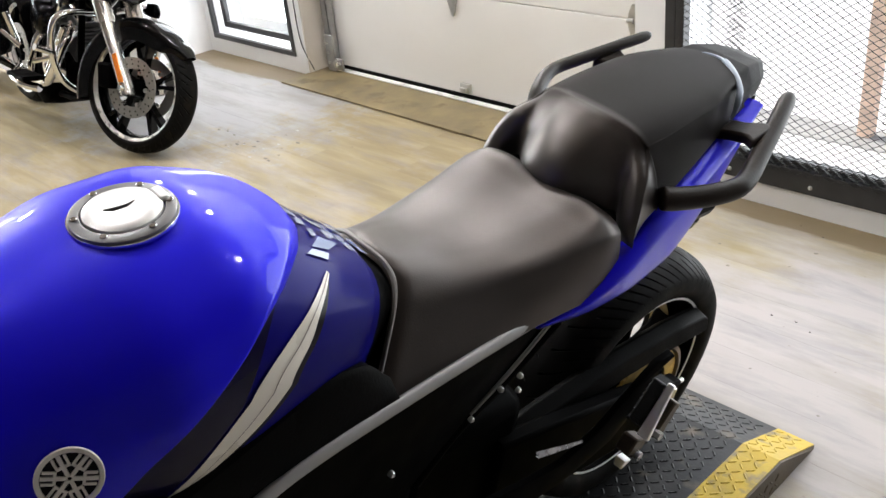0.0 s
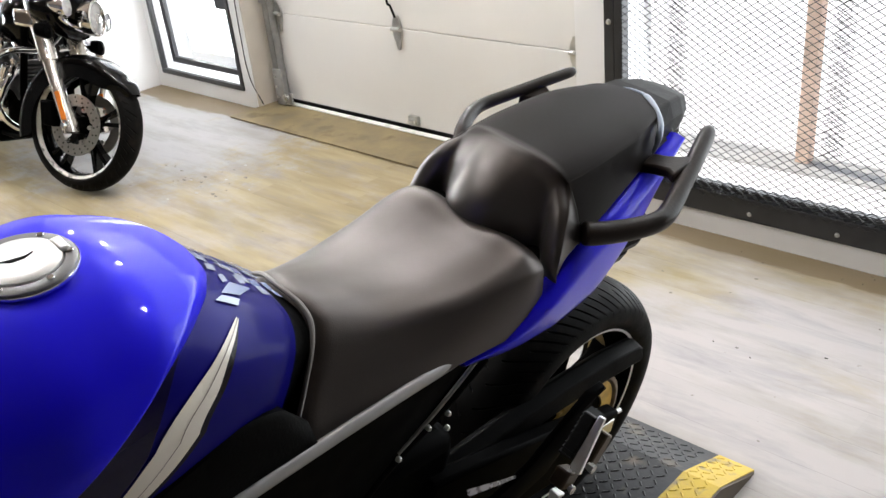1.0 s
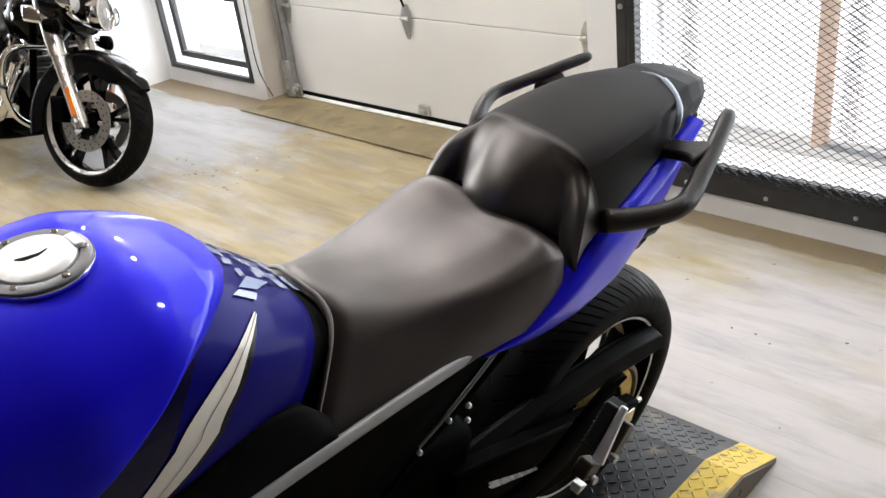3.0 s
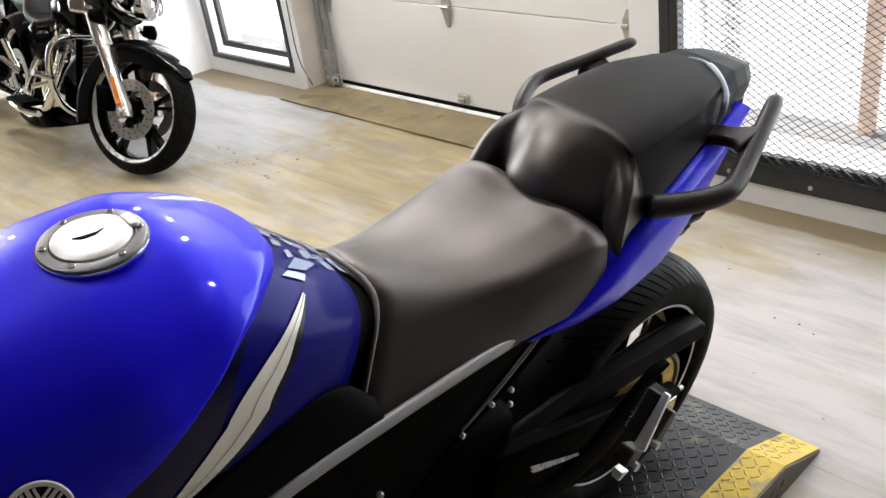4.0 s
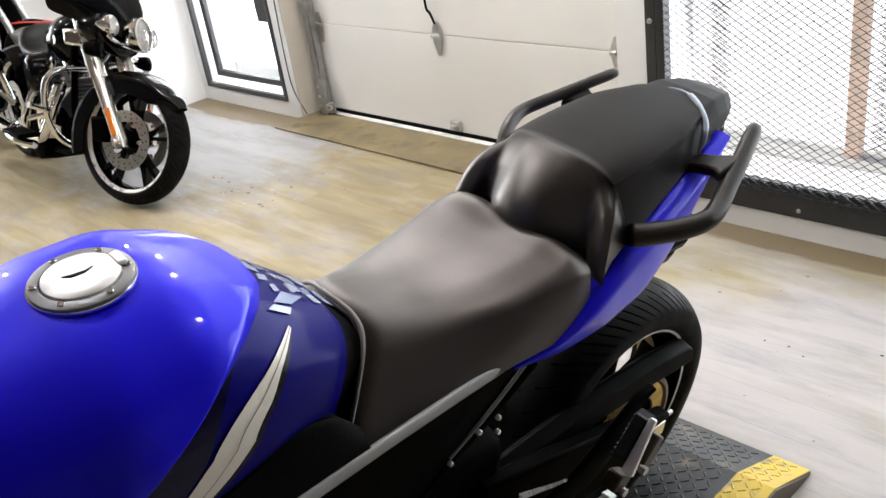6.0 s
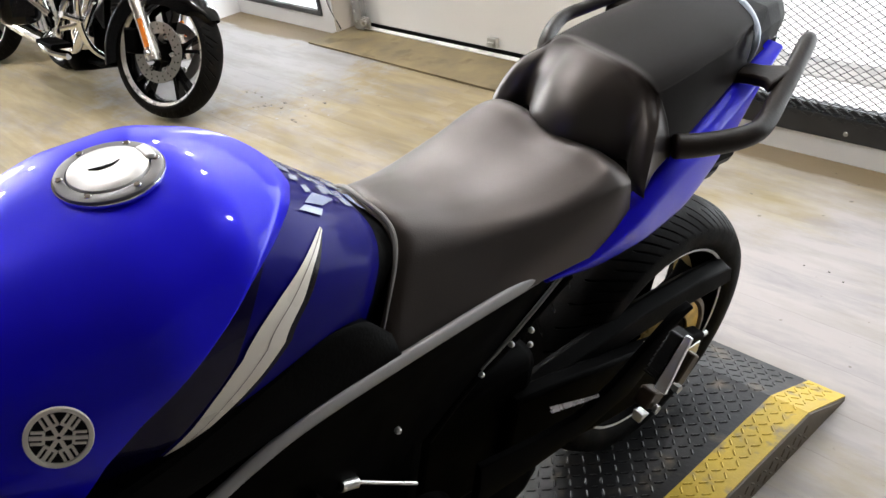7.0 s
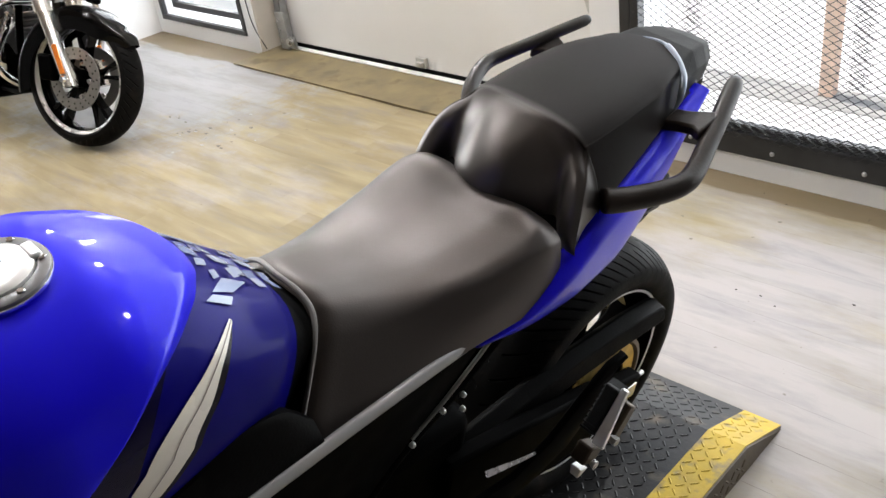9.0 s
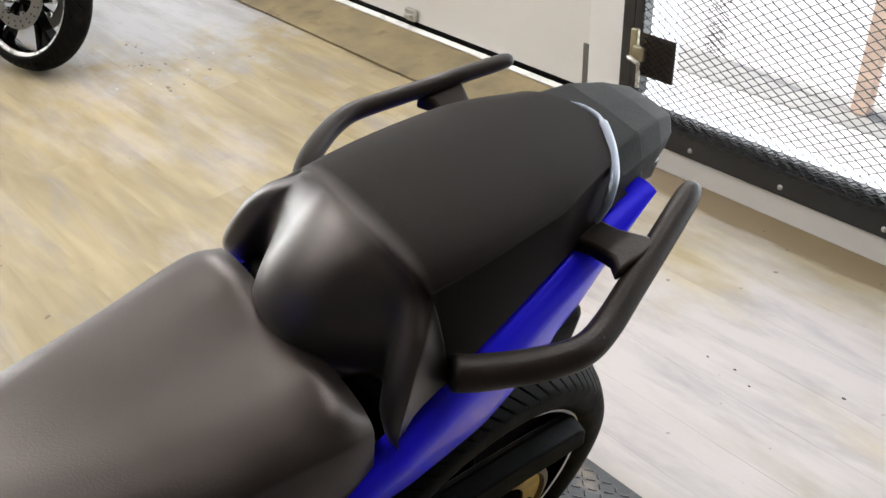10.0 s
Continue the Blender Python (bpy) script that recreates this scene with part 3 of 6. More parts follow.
for nm, b in (("outer_frame", (GX0, GX0 + 0.045, YG + 0.005, YG + 0.06, 0.09, 2.5)), ("stile", (GX0 + 0.05, GX0 + 0.085, YG, YG + 0.045, 0.24, 2.45)),
              ("stile", (GX1 - 0.09, GX1, YG, YG + 0.045, 0.24, 2.45)), ("top_rail", (GX0 + 0.05, GX1, YG, YG + 0.045, 2.45, 2.5)),
              ("bottom_rail", (GX0 + 0.05, GX1, YG, YG + 0.05, 0.092, 0.178)), ("inner_rail", (GX0 + 0.05, GX1, YG + 0.02, YG + 0.05, 0.180, 0.205))):
    part(nm, box(*b), BLACKSTEEL, gate, smooth=False, bevel=0.003)
for i in range(7):
    x = -0.874 + 0.319 * i
    part("bolt", lathe([(0.0, -0.005), (0.006, -0.0035), (0.0095, 0.004)], 12, Matrix.Translation((x, YG - 0.003, 0.122))), ZINC, gate, "round zinc bolt head")
for z in (0.77, 1.2, 1.7):
    part("bolt", lathe([(0.0, -0.006), (0.008, -0.004), (0.012, 0.004)], 12, Matrix.Translation((GX0 + 0.022, YG + 0.002, z))), ZINC, gate, "round zinc bolt head")


def expanded_mesh(x0, x1, z0, z1, y, cw, ch, r):
    """Diamond mesh of flat strands; each row zigzags between its neighbours."""
    verts, faces = [], []
    nx, nz = int((x1 - x0) / cw), int((z1 - z0) / ch)

    def strand(a, b):
        d = (b - a).normalized()
        s = Vector((-d.z, 0, d.x)) * r
        k = len(verts)
        for p in (a, b):
            for q in (s + Vector((0, -r, 0)), s + Vector((0, r, 0)), -s + Vector((0, r, 0)), -s + Vector((0, -r, 0))):
                verts.append(p + q)
        for i in range(4):
            j = (i + 1) % 4
            faces.append((k + i, k + j, k + 4 + j, k + 4 + i))

    for j in range(nz):
        for i in range(nx):
            z = z0 + j * ch
            xa = x0 + i * cw + (cw / 2 if j % 2 else 0)
            strand(Vector((xa, y, z)), Vector((xa + cw / 2, y - 0.004, z + ch)))
            strand(Vector((xa + cw / 2, y - 0.004, z + ch)), Vector((xa + cw, y, z)))
    me = bpy.data.meshes.new("mesh_infill")
    me.from_pydata([v[:] for v in verts], [], faces)
    return me


me = expanded_mesh(GX0 + 0.06, GX1 - 0.03, 0.160, 2.45, YG - 0.004, 0.0425, 0.0135, 0.0011)
me.materials.append(MESHM)
infill = tagged(new("mesh_infill", me), "black expanded metal mesh", kind="stuff")
infill.parent = gate
me = expanded_mesh(GX0 + 0.07, GX1 - 0.03, 0.172, 0.226, YG + 0.012, 0.0425, 0.0135, 0.0020)
me.materials.append(MESHM)
lap = tagged(new("mesh_lap", me), "doubled edge of the black mesh", kind="stuff")
lap.parent = gate
# latch guard and lever
part("latch_guard", box(GX0 + 0.09, GX0 + 0.22, YG - 0.014, YG - 0.010, 0.325, 0.465), mat("brown_black_plate", (0.03, 0.024, 0.02), 0.5, 0.3, var=0.3, scale=40, bump=0.4), gate, "dark perforated latch guard")
me = expanded_mesh(GX0 + 0.092, GX0 + 0.205, 0.328, 0.462, YG - 0.016, 0.026, 0.0095, 0.0022)
me.materials.append(bpy.data.materials["brown_black_plate"])
tagged(new("guard_mesh", me), "raised strands of the latch guard", kind="stuff").parent = gate
b = bmesh.new()
add_box(b, GX0 + 0.052, GX0 + 0.078, YG - 0.02, YG - 0.001, 0.36, 0.47)
add_box(b, GX0 + 0.070, GX0 + 0.115, YG - 0.03, YG - 0.004, 0.375, 0.420)
part("latch_plate", b, mat("old_brass", (0.36, 0.33, 0.24), 0.4, 0.85, var=0.2, scale=30), gate, "dull brass latch plate", bevel=0.004)
part("lever", tube(curve_pts([(GX0 + 0.065, YG - 0.040, 0.385), (GX0 + 0.10, YG - 0.05, 0.383), (GX0 + 0.113, YG - 0.05, 0.372), (GX0 + 0.115, YG - 0.05, 0.30)]), 0.007, 10), STEEL, gate, "steel lever handle")

# beyond the gate: glazed front with sill, post and screen strips
sill = part("sill", box(-2.2, 2.4, 4.76, 4.97, -0.03, 0.004), SILLGREY, smooth=False, bevel=0.01)
tagged(sill, "weathered grey sill outside the gate", "sill", kind="structure")
step = part("pavement", box(-4.4, 3.2, YW + 0.24, 4.76, -0.03, -0.004), GROUND, smooth=False, kind="structure")
tagged(step, "sunlit pale concrete apron outside the gate", "pavement", kind="structure")
post = part("post", box(-0.745, -0.685, 4.86, 4.92, 0.004, 2.6), PINK, smooth=False, bevel=0.004)
tagged(post, "slim pale pinkish timber post outside the gate", "post")
for x in (-1.45, -0.68):
    me = expanded_mesh(x, x + 0.09, 0.005, 2.5, 4.965, 0.04, 0.0135, 0.0014)
    me.materials.append(MESHM)
    tagged(new("mesh_strip", me), "narrow strip of black expanded mesh outside the gate", "mesh strip", "mesh strips outside", "stuff")
# glowing panel that stands in for the bright outdoors
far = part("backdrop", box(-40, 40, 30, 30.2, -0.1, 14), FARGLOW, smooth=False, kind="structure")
tagged(far, "glowing white panel across the yard for the bright outdoors", "backdrop", kind="structure")

# ceiling lamps, the last two added out of view
for i, (x, y) in enumerate(LAMPS):
    lamp = thing("ceiling_lamp", "round ceiling lamp with a bright warm white bulb; the two westmost are added", "ceiling lamp", Matrix.Translation((x, y, CEIL)), "ceiling lamps")
    part("holder", lathe([(0.0, 0), (0.06, 0), (0.06, -0.05), (0.03, -0.09), (0.0, -0.09)], 24, pose(0, 0, -0.001, -90)), BLACKPL, lamp)
    part("bulb", lathe([(0.0, -0.09), (0.03, -0.10), (0.055, -0.15), (0.05, -0.19), (0.0, -0.215)], 24, pose(0, 0, 0, -90) @ Matrix.Diagonal((1, -1, 1, 1))), LAMPGLOW, lamp)
    d = bpy.data.lights.new("lamp_light", 'POINT')
    d.energy, d.shadow_soft_size, d.color = LAMP_WATTS[i], 0.06, (0.985, 0.99, 1.0)
    lo = new("lamp_light", d)
    lo.location = (x, y, CEIL - 0.30)

# loose chips of the peeled floor finish and small dirt crumbs
CHIP_SPOTS = [(-3.31, 3.32), (-3.13, 3.29), (-2.96, 3.31), (-2.78, 3.20), (-3.0, 3.42)]
CRUMB_SPOTS = [(-0.43, 3.41), (-0.15, 3.86), (-0.07, 3.70), (-0.43, 3.93)]
rng = random.Random(23)
for name, label, material, spots, spread, n, size in (
        ("floor_chips", "peeled dark chips of floor finish", mat("dark_chip", (0.20, 0.18, 0.15), 0.8, var=0.3, scale=60), CHIP_SPOTS, 0.07, 18, 0.011),
        ("pale_flakes", "pale flakes of peeled floor finish", mat("pale_flake", (0.46, 0.45, 0.43), 0.7, var=0.2, scale=60), CHIP_SPOTS, 0.12, 10, 0.010),
        ("dirt_crumbs", "small dark dirt crumbs on the floor", mat("dirt_crumb", (0.05, 0.045, 0.04), 0.9, var=0.3, scale=60), CRUMB_SPOTS, 0.16, 9, 0.0040)):
    bm = bmesh.new()
    for k in range(n):
        cx, cy = spots[k % len(spots)]
        cx, cy = cx + rng.gauss(0, spread), cy + rng.gauss(0, spread * .7)
        a0, r0, h0 = rng.uniform(0, 6.28), size * rng.uniform(.4, 1.3), rng.uniform(.0008, .0022)
        ring = [(cx + r0 * rng.uniform(.6, 1.5) * math.cos(a0 + q * 1.05), cy + .6 * r0 * rng.uniform(.6, 1.2) * math.sin(a0 + q * 1.05)) for q in range(6)]
        add_grid(bm, [[(px, py, .0001) for px, py in ring], [(px, py, h0) for px, py in ring]], closed=True, caps=True)
    tagged(part(name, bm, material, smooth=False, kind="stuff"), label, "floor debris", kind="stuff")

# ---- lift deck under the blue motorcycle ----
deck = thing("display_ramp", "low dark tread plate platform with worn yellow edges", "platform")
HX, DKX = 0.03, -0.80      # near and far edges
YE, YK, H = 2.93, 2.748, 0.078
prof = [(-2.2, H), (YK, H), (YE, 0.004)]


def strip_mesh(x0, x1, lift=0.0):
    bm = bmesh.new()
    rows = []
    for x in (x0, x1):
        rows.append([(x, -0.9, 0.0), (x, -0.9, H + lift), (x, YK, H + lift), (x, YE, 0.006 + lift), (x, YE - 0.01, 0.0)])
    return add_grid(bm, rows, closed=True, caps=True)


part("plate", strip_mesh(DKX + 0.095, HX - 0.095), PLATE, deck, "dark steel tread plate", smooth=False)
part("edge_band", strip_mesh(HX - 0.095, HX, 0.002), YELLOW, deck, "worn yellow painted edge band", smooth=False)
part("edge_band", strip_mesh(DKX, DKX + 0.095, 0.002), YELLOW, deck, "worn yellow painted edge band", smooth=False)


def side_plate(x):
    return grid([[(x, -0.9, 0.001), (x, -0.9, H), (x, YK, H), (x, YE, 0.005)], [(x + 0.004, -0.9, 0.001), (x + 0.004, -0.9, H - 0.002), (x + 0.004, YK, H - 0.002), (x + 0.004, YE - 0.01, 0.002)]], closed=True, caps=True)


part("side_plate", side_plate(HX + 0.0005), PLATESIDE, deck, "bare brownish tread plate side", smooth=False)


def treads(x0, x1, y0, y1, zf, slope, pitch=0.025, vertical=None):
    """Raised lozenges in a basket pattern."""
    verts, faces = [], []
    nx, ny = int((x1 - x0) / pitch), int((y1 - y0) / pitch)
    for i in range(nx):
        for j in range(ny):
            cx, cy = x0 + (i + 0.5) * pitch, y0 + (j + 0.5) * pitch
            a = radians(45 if (i + j) % 2 else -45)
            d, s = Vector((math.cos(a), math.sin(a), 0)), Vector((-math.sin(a), math.cos(a), 0))
            k = len(verts)
            for (u, v, h) in ((-0.0112, 0, 0), (-0.006, -0.0030, 0), (0.006, -0.0030, 0), (0.0112, 0, 0), (0.006, 0.0030, 0), (-0.006, 0.0030, 0), (-0.0080, 0, 0.0022), (0.0080, 0, 0.0022)):
                p = Vector((cx, cy, 0)) + d * u + s * v
                if vertical is None:
                    verts.append((p.x, p.y, zf(p.y) + h))
                else:
                    verts.append((vertical + h, p.y, p.x))
            for f in ((0, 1, 6), (1, 2, 7, 6), (2, 3, 7), (3, 4, 7), (4, 5, 6, 7), (5, 0, 6)):
                faces.append(tuple(k + q for q in f))
    me = bpy.data.meshes.new("treads")
    me.from_pydata(verts, [], faces)
    return me


def deck_z(y):
    return H if y < YK else H + (0.006 - H) * (y - YK) / (YE - YK)


for x0, x1, m_, lift in ((DKX + 0.10, HX - 0.10, PLATE, 0.0), (HX - 0.092, HX - 0.002, YELLOW, 0.002), (DKX + 0.003, DKX + 0.093, YELLOW, 0.002)):
    me = treads(x0, x1, 0.9, YE - 0.004, lambda y: deck_z(y) + lift, 0, 0.0245 if m_ is PLATE else 0.0235)
    me.materials.append(m_)
    o = tagged(new("treads", me), "raised tread lozenges", kind="stuff")
    o.parent = deck
me = treads(0.006, 0.072, 1.2, YK, None, 0, 0.0245, vertical=HX + 0.0045)
me.materials.append(PLATESIDE)
o = tagged(new("treads", me), "raised tread lozenges", kind="stuff")
o.parent = deck

# ---- blue sport motorcycle ----
def bike_frame(x, y, z, lean, yaw, pitch):
    """Rear contact point, lean to the left, heading and nose-up angle."""
    l, a, p = radians(lean), radians(yaw), radians(pitch)
    fwd = Vector((math.sin(a) * math.cos(p), -math.cos(a) * math.cos(p), math.sin(p)))
    flat = Vector((math.cos(a), math.sin(a), 0))
    rise = fwd.cross(flat)
    side, up = flat * math.cos(l) - rise * math.sin(l), rise * math.cos(l) + flat * math.sin(l)
    return Matrix.Translation((x, y, z)) @ Matrix((fwd, side, up)).transposed().to_4x4()


bike = thing("motorcycle", "blue sport motorcycle with black seats leaning on its side stand", "motorcycle", bike_frame(-0.316, 2.409, 0.078, 12.7, -0.7, 6.8))

TX = [.68, .74, .80, .86, .92, 1.0, 1.1, 1.2, 1.3, 1.38]
tank_zt = table(TX, [.885, .905, .940, .984, 1.015, 1.036, 1.026, .999, .960, .916])
tank_w = table(TX, [.075, .10, .125, .145, .16, .175, .184, .165, .140, .120])
tank_zm = table(TX, [.83, .835, .845, .86, .88, .90, .91, .88, .85, .84])
tank_zb = table(TX, [.75, .75, .755, .76, .77, .78, .79, .79, .79, .79])
tank_k = table([1.0, 1.1, 1.2], [.75, 1.0, 1.25])


def tank_pt(x, v, off=0.0):
    """A point of the tank's skin: x along the bike, v from -1 (right, bottom) over 0 (top) to 1 (left, bottom)."""
    s, k = abs(v), 0.62
    zt, w, zm, zb = tank_zt(x), tank_w(x), tank_zm(x), tank_zb(x)
    if s < k:
        a = s / k * math.pi / 2
        y, z = w * math.sin(a) ** 0.92, zm + (zt - zm) * max(0.0, math.cos(a)) ** tank_k(x)
    else:
        q = (s - k) / (1 - k)
        y, z = w * (1 - 0.12 * q ** 1.5), zm + (zb - zm) * q
    n = Vector((0, y, 0.8 * (z - zm + 0.045))).normalized()
    p = Vector((x, y, z)) + n * off
    return Vector((p.x, p.y if v >= 0 else -p.y, p.z))


def tank_sheet(xa, xb, v0, v1, off, nu=40, nv=60, roll=0.0):
    """A sheet of the tank's skin between two edges xa(v), xb(v); roll: how fast it rises from the rear edge."""
    rows = []
    for j in range(nv + 1):
        v = v0 + (v1 - v0) * j / nv
        row = []
        for i in range(nu + 1):
            u = (i / nu) ** 1.7 if roll else i / nu
            x = xa(v) + (xb(v) - xa(v)) * u
            o = off if not roll else off * math.sin(min(1, u / roll) * math.pi / 2) - 0.016 * max(0, (u - 0.95) / 0.05) ** 2
            row.append(tank_pt(x, v, o))
        rows.append(row)
    return grid(rows)


bulge_edge = table([0, .084, .2, .31, .4, .467, .517, .6, .66, .779, .98, 1.15], [.870, .878, .907, .948, .988, 1.021, 1.054, 1.106, 1.140, 1.175, 1.202, 1.218])
rear_edge = table([0, .104, .225, .366, .467, .618, .718, 1.1], [.766, .768, .769, .779, .789, .806, .812, .82])
front_edge = table([0, .08, .2, .33, .44, .8, 1.12], [1.316, 1.330, 1.338, 1.336, 1.312, 1.272, 1.252])
tank = part("fuel_tank", tank_sheet(lambda v: bulge_edge(abs(v)) - 0.004, lambda v: front_edge(abs(v)), -1.12, 1.12, 0.016, 72, 110, roll=0.055), BLUE, bike, "glossy metallic blue fuel tank")
part("front_lip", tank_sheet(lambda v: front_edge(abs(v)) - 0.012, lambda v: front_edge(abs(v)) + 0.05, -1.1, 1.1, -0.012, 6, 60), BLACKPL, tank, "black plastic front lip")


def knee_panel():
    rows = []
    for j in range(81):
        v = -1.1 + 2.2 * j / 80
        row = []
        for i in range(31):
            x = rear_edge(abs(v)) + (bulge_edge(abs(v)) + 0.03 - rear_edge(abs(v))) * i / 30
            vv = v
            row.append(tank_pt(x, vv, -0.001 - 0.010 * max(0, 1 - i / 3)))
        rows.append(row)
    return grid(rows)


part("knee_panel", knee_panel(), DBLUE, tank, "knee panel in the tank's blue, darkened for its shade")


def decal(pairs, off, n=24):
    """A decal on the tank skin between two lines of (x, v)."""
    a = curve_pts([(p[0], p[1], 0) for p in pairs[0]], n)
    b = curve_pts([(p[0], p[1], 0) for p in pairs[1]], n)
    m = 4
    rows = [[tank_pt(p.x + (q.x - p.x) * k / m, p.y + (q.y - p.y) * k / m, off) for k in range(m + 1)] for p, q in zip(a, b)]
    return grid(rows)


mat_line = mat("brown_grey_line", (0.20, 0.16, 0.13), 0.4, var=0.1)
for s in (1, -1):
    mk = lambda pts: [(x, s * v) for x, v in pts]
    right = [(.877, .296), (.898, .376), (.918, .447), (.938, .527), (.963, .605), (1.005, .76), (1.060, .90), (1.148, 1.06)]
    left = [(.879, .286), (.913, .376), (.938, .436), (.973, .507), (1.020, .612), (1.054, .74), (1.090, .885), (1.150, 1.055)]
    part("stripe", decal((mk(right), mk(left)), 0.0012), CREAM, tank, "long cream pointed stripe")
    part("stripe_line", decal((mk([(x * .55 + a * .45 + .0008, v * .55 + b * .45) for (x, v), (a, b) in zip(right, left)]), mk([(x * .55 + a * .45 - .0008, v * .55 + b * .45) for (x, v), (a, b) in zip(right, left)])), 0.0018), mat_line, tank)
    part("stripe_shadow", decal((mk([(x - .010 * min(1, i / 2), v) for i, (x, v) in enumerate(right)]), mk(right)), 0.0010), DARKDECAL, tank, "black border of the stripe")
    # navy strip from the bulge edge towards the stripe, wider lower down
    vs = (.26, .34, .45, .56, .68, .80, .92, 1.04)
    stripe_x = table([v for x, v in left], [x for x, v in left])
    part("dark_band", decal((mk([(bulge_edge(v) + .012, v) for v in vs]), mk([(bulge_edge(v) + .010 - min(1, max(0, (v - .26) / .34)) ** 1.5 * (bulge_edge(v) + .004 - stripe_x(v)), v) for v in vs])), 0.0008), mat("navy_band", (0.002, 0.001, 0.022), 0.25, coat=0.25, var=0.1, spec=0.1) if s > 0 else bpy.data.materials["navy_band"], tank, "dark navy strip along the tank's edge, wider towards the bottom")

# broken pale blocks of the graphic behind the tank top
random.seed(4)
for j in range(7):
    for i in range(9):
        v0 = -0.27 + 0.058 * j + random.uniform(-.012, .012)
        x0 = 0.765 + 0.0155 * i + 0.0035 * abs(j - 4) + random.uniform(-.003, .003)
        if random.random() < 0.05 or x0 > bulge_edge(abs(v0)) - 0.02:
            continue
        dx, dv = random.uniform(.009, .017), random.uniform(.030, .060)
        sk, sv = random.uniform(-.008, .008), random.uniform(-.02, .02)
        m_ = random.choice((WHITEDECAL, PALE, PALE, MIDBLUE, DBLUE, WHITEDECAL))
        part("graphic_block", decal(([(x0, v0), (x0 + dx / 2, v0 + sv / 2), (x0 + dx, v0 + sv)], [(x0 + sk, v0 + dv), (x0 + dx / 2 + sk, v0 + dv + sv / 2), (x0 + dx + sk, v0 + dv + sv)]), 0.0006 + 0.00005 * ((i * 5 + j * 3) % 11), 2), m_, tank)
ICE = mat("ice_blue_decal", (0.25, 0.32, 0.52), 0.25, coat=0.3, var=0.05)
for s in (1, -1):
    for a, b in (([(.903, .125), (.911, .17), (.918, .215)], [(.897, .135), (.902, .17), (.907, .205)]),
                 ([(.849, .114), (.864, .15), (.878, .183)], [(.816, .114), (.833, .15), (.850, .183)]),
                 ([(.880, .193), (.887, .205), (.894, .217)], [(.855, .203), (.860, .22), (.865, .237)])):
        part("graphic_block", decal(([(x, s * v) for x, v in a], [(x, s * v) for x, v in b]), 0.0013, 4), ICE, tank, "pale ice blue graphic block")

# fuel cap
capc = tank_pt(1.066, 0.0, 0.0195)
cap_t = Matrix.Translation(capc + Vector((0, 0, -0.003))) @ pose(0, 0, 0, 2, 8, 0) @ Matrix.Diagonal((.89, .89, 1, 1))
cap_m = cap_t @ pose(0, 0, 0, 90, 0, 0)
cap = part("fuel_cap", lathe([(0.0, -0.008), (0.050, -0.008), (0.0605, -0.004), (0.0620, 0.001), (0.0612, 0.0034), (0.0585, 0.0046), (0.0480, 0.0050), (0.0466, 0.0030)], 64, cap_m), mat("dark_grey_ring", (0.16, 0.16, 0.165), 0.40, 0.5, var=0.1, scale=60), tank, "round key-lock fuel cap with a dark grey ring")
part("cap_rim", lathe([(0.0600, 0.0010), (0.0632, 0.0008), (0.0640, -0.0020), (0.0628, -0.0050)], 64, cap_m), CHROME, cap, "thin bright outer rim")
part("cap_lid", lathe([(0.0, 0.0102), (0.030, 0.0100), (0.040, 0.0090), (0.0452, 0.0066), (0.0462, 0.0030), (0.0462, -0.002)], 56, cap_m), mat("bright_brushed_alu", (0.70, 0.70, 0.69), 0.42, 0.5, var=0.05, scale=80), cap, "bright brushed metal cap lid")
part("cap_hinge", box(-0.054, -0.040, -0.015, 0.015, 0.003, 0.0098, cap_t), bpy.data.materials["bright_brushed_alu"], cap, "hinge lug of the lid", bevel=0.003)
slot = grid([[cap_t @ Vector((px, py, pz)) for px, py in ((.020, -.004), (.012, .004), (-.004, .006), (-.016, .000), (-.006, .002), (.010, -.001))] for pz in (.0085, .0112)], closed=True, caps=True)
part("key_flap", slot, BLACKPL, cap, "dark curved key slot flap", smooth=False)
for k in range(6):
    a = 2 * math.pi * (k + 0.3) / 6
    part("cap_bolt", lathe([(0.0, 0.0068), (0.0034, 0.0068), (0.0042, 0.0060), (0.0042, 0.004)], 12, cap_m @ Matrix.Translation((0.0535 * math.cos(a), 0, 0.0535 * math.sin(a)))), CHROME, cap)

# round emblem, as plain shapes
ec = tank_pt(1.210, 0.515, 0.018)
e_u = (tank_pt(1.230, 0.515, 0.018) - tank_pt(1.190, 0.515, 0.018)).normalized()
e_v = (tank_pt(1.210, 0.455, 0.018) - tank_pt(1.210, 0.575, 0.018)).normalized()
e_n = e_v.cross(e_u).normalized()
if e_n.y < 0:
    e_n = -e_n
e_v = e_n.cross(e_u) if e_n.cross(e_u).z > 0 else -e_n.cross(e_u)
em = Matrix.Translation(ec) @ Matrix((e_u, e_n, e_v)).transposed().to_4x4() @ Matrix.Diagonal((.90, 1, .90, 1))
PEWTER = mat("pale_pewter", (0.86, 0.83, 0.78), 0.42, 0.25, var=0.06, scale=60)
emblem = part("emblem", lathe([(0.0280, 0.0), (0.0280, 0.0022), (0.0288, 0.0030), (0.0327, 0.0030), (0.0335, 0.0022), (0.0335, 0.0)], 48, em), PEWTER, tank, "round pale metal emblem ring with crossed bars")
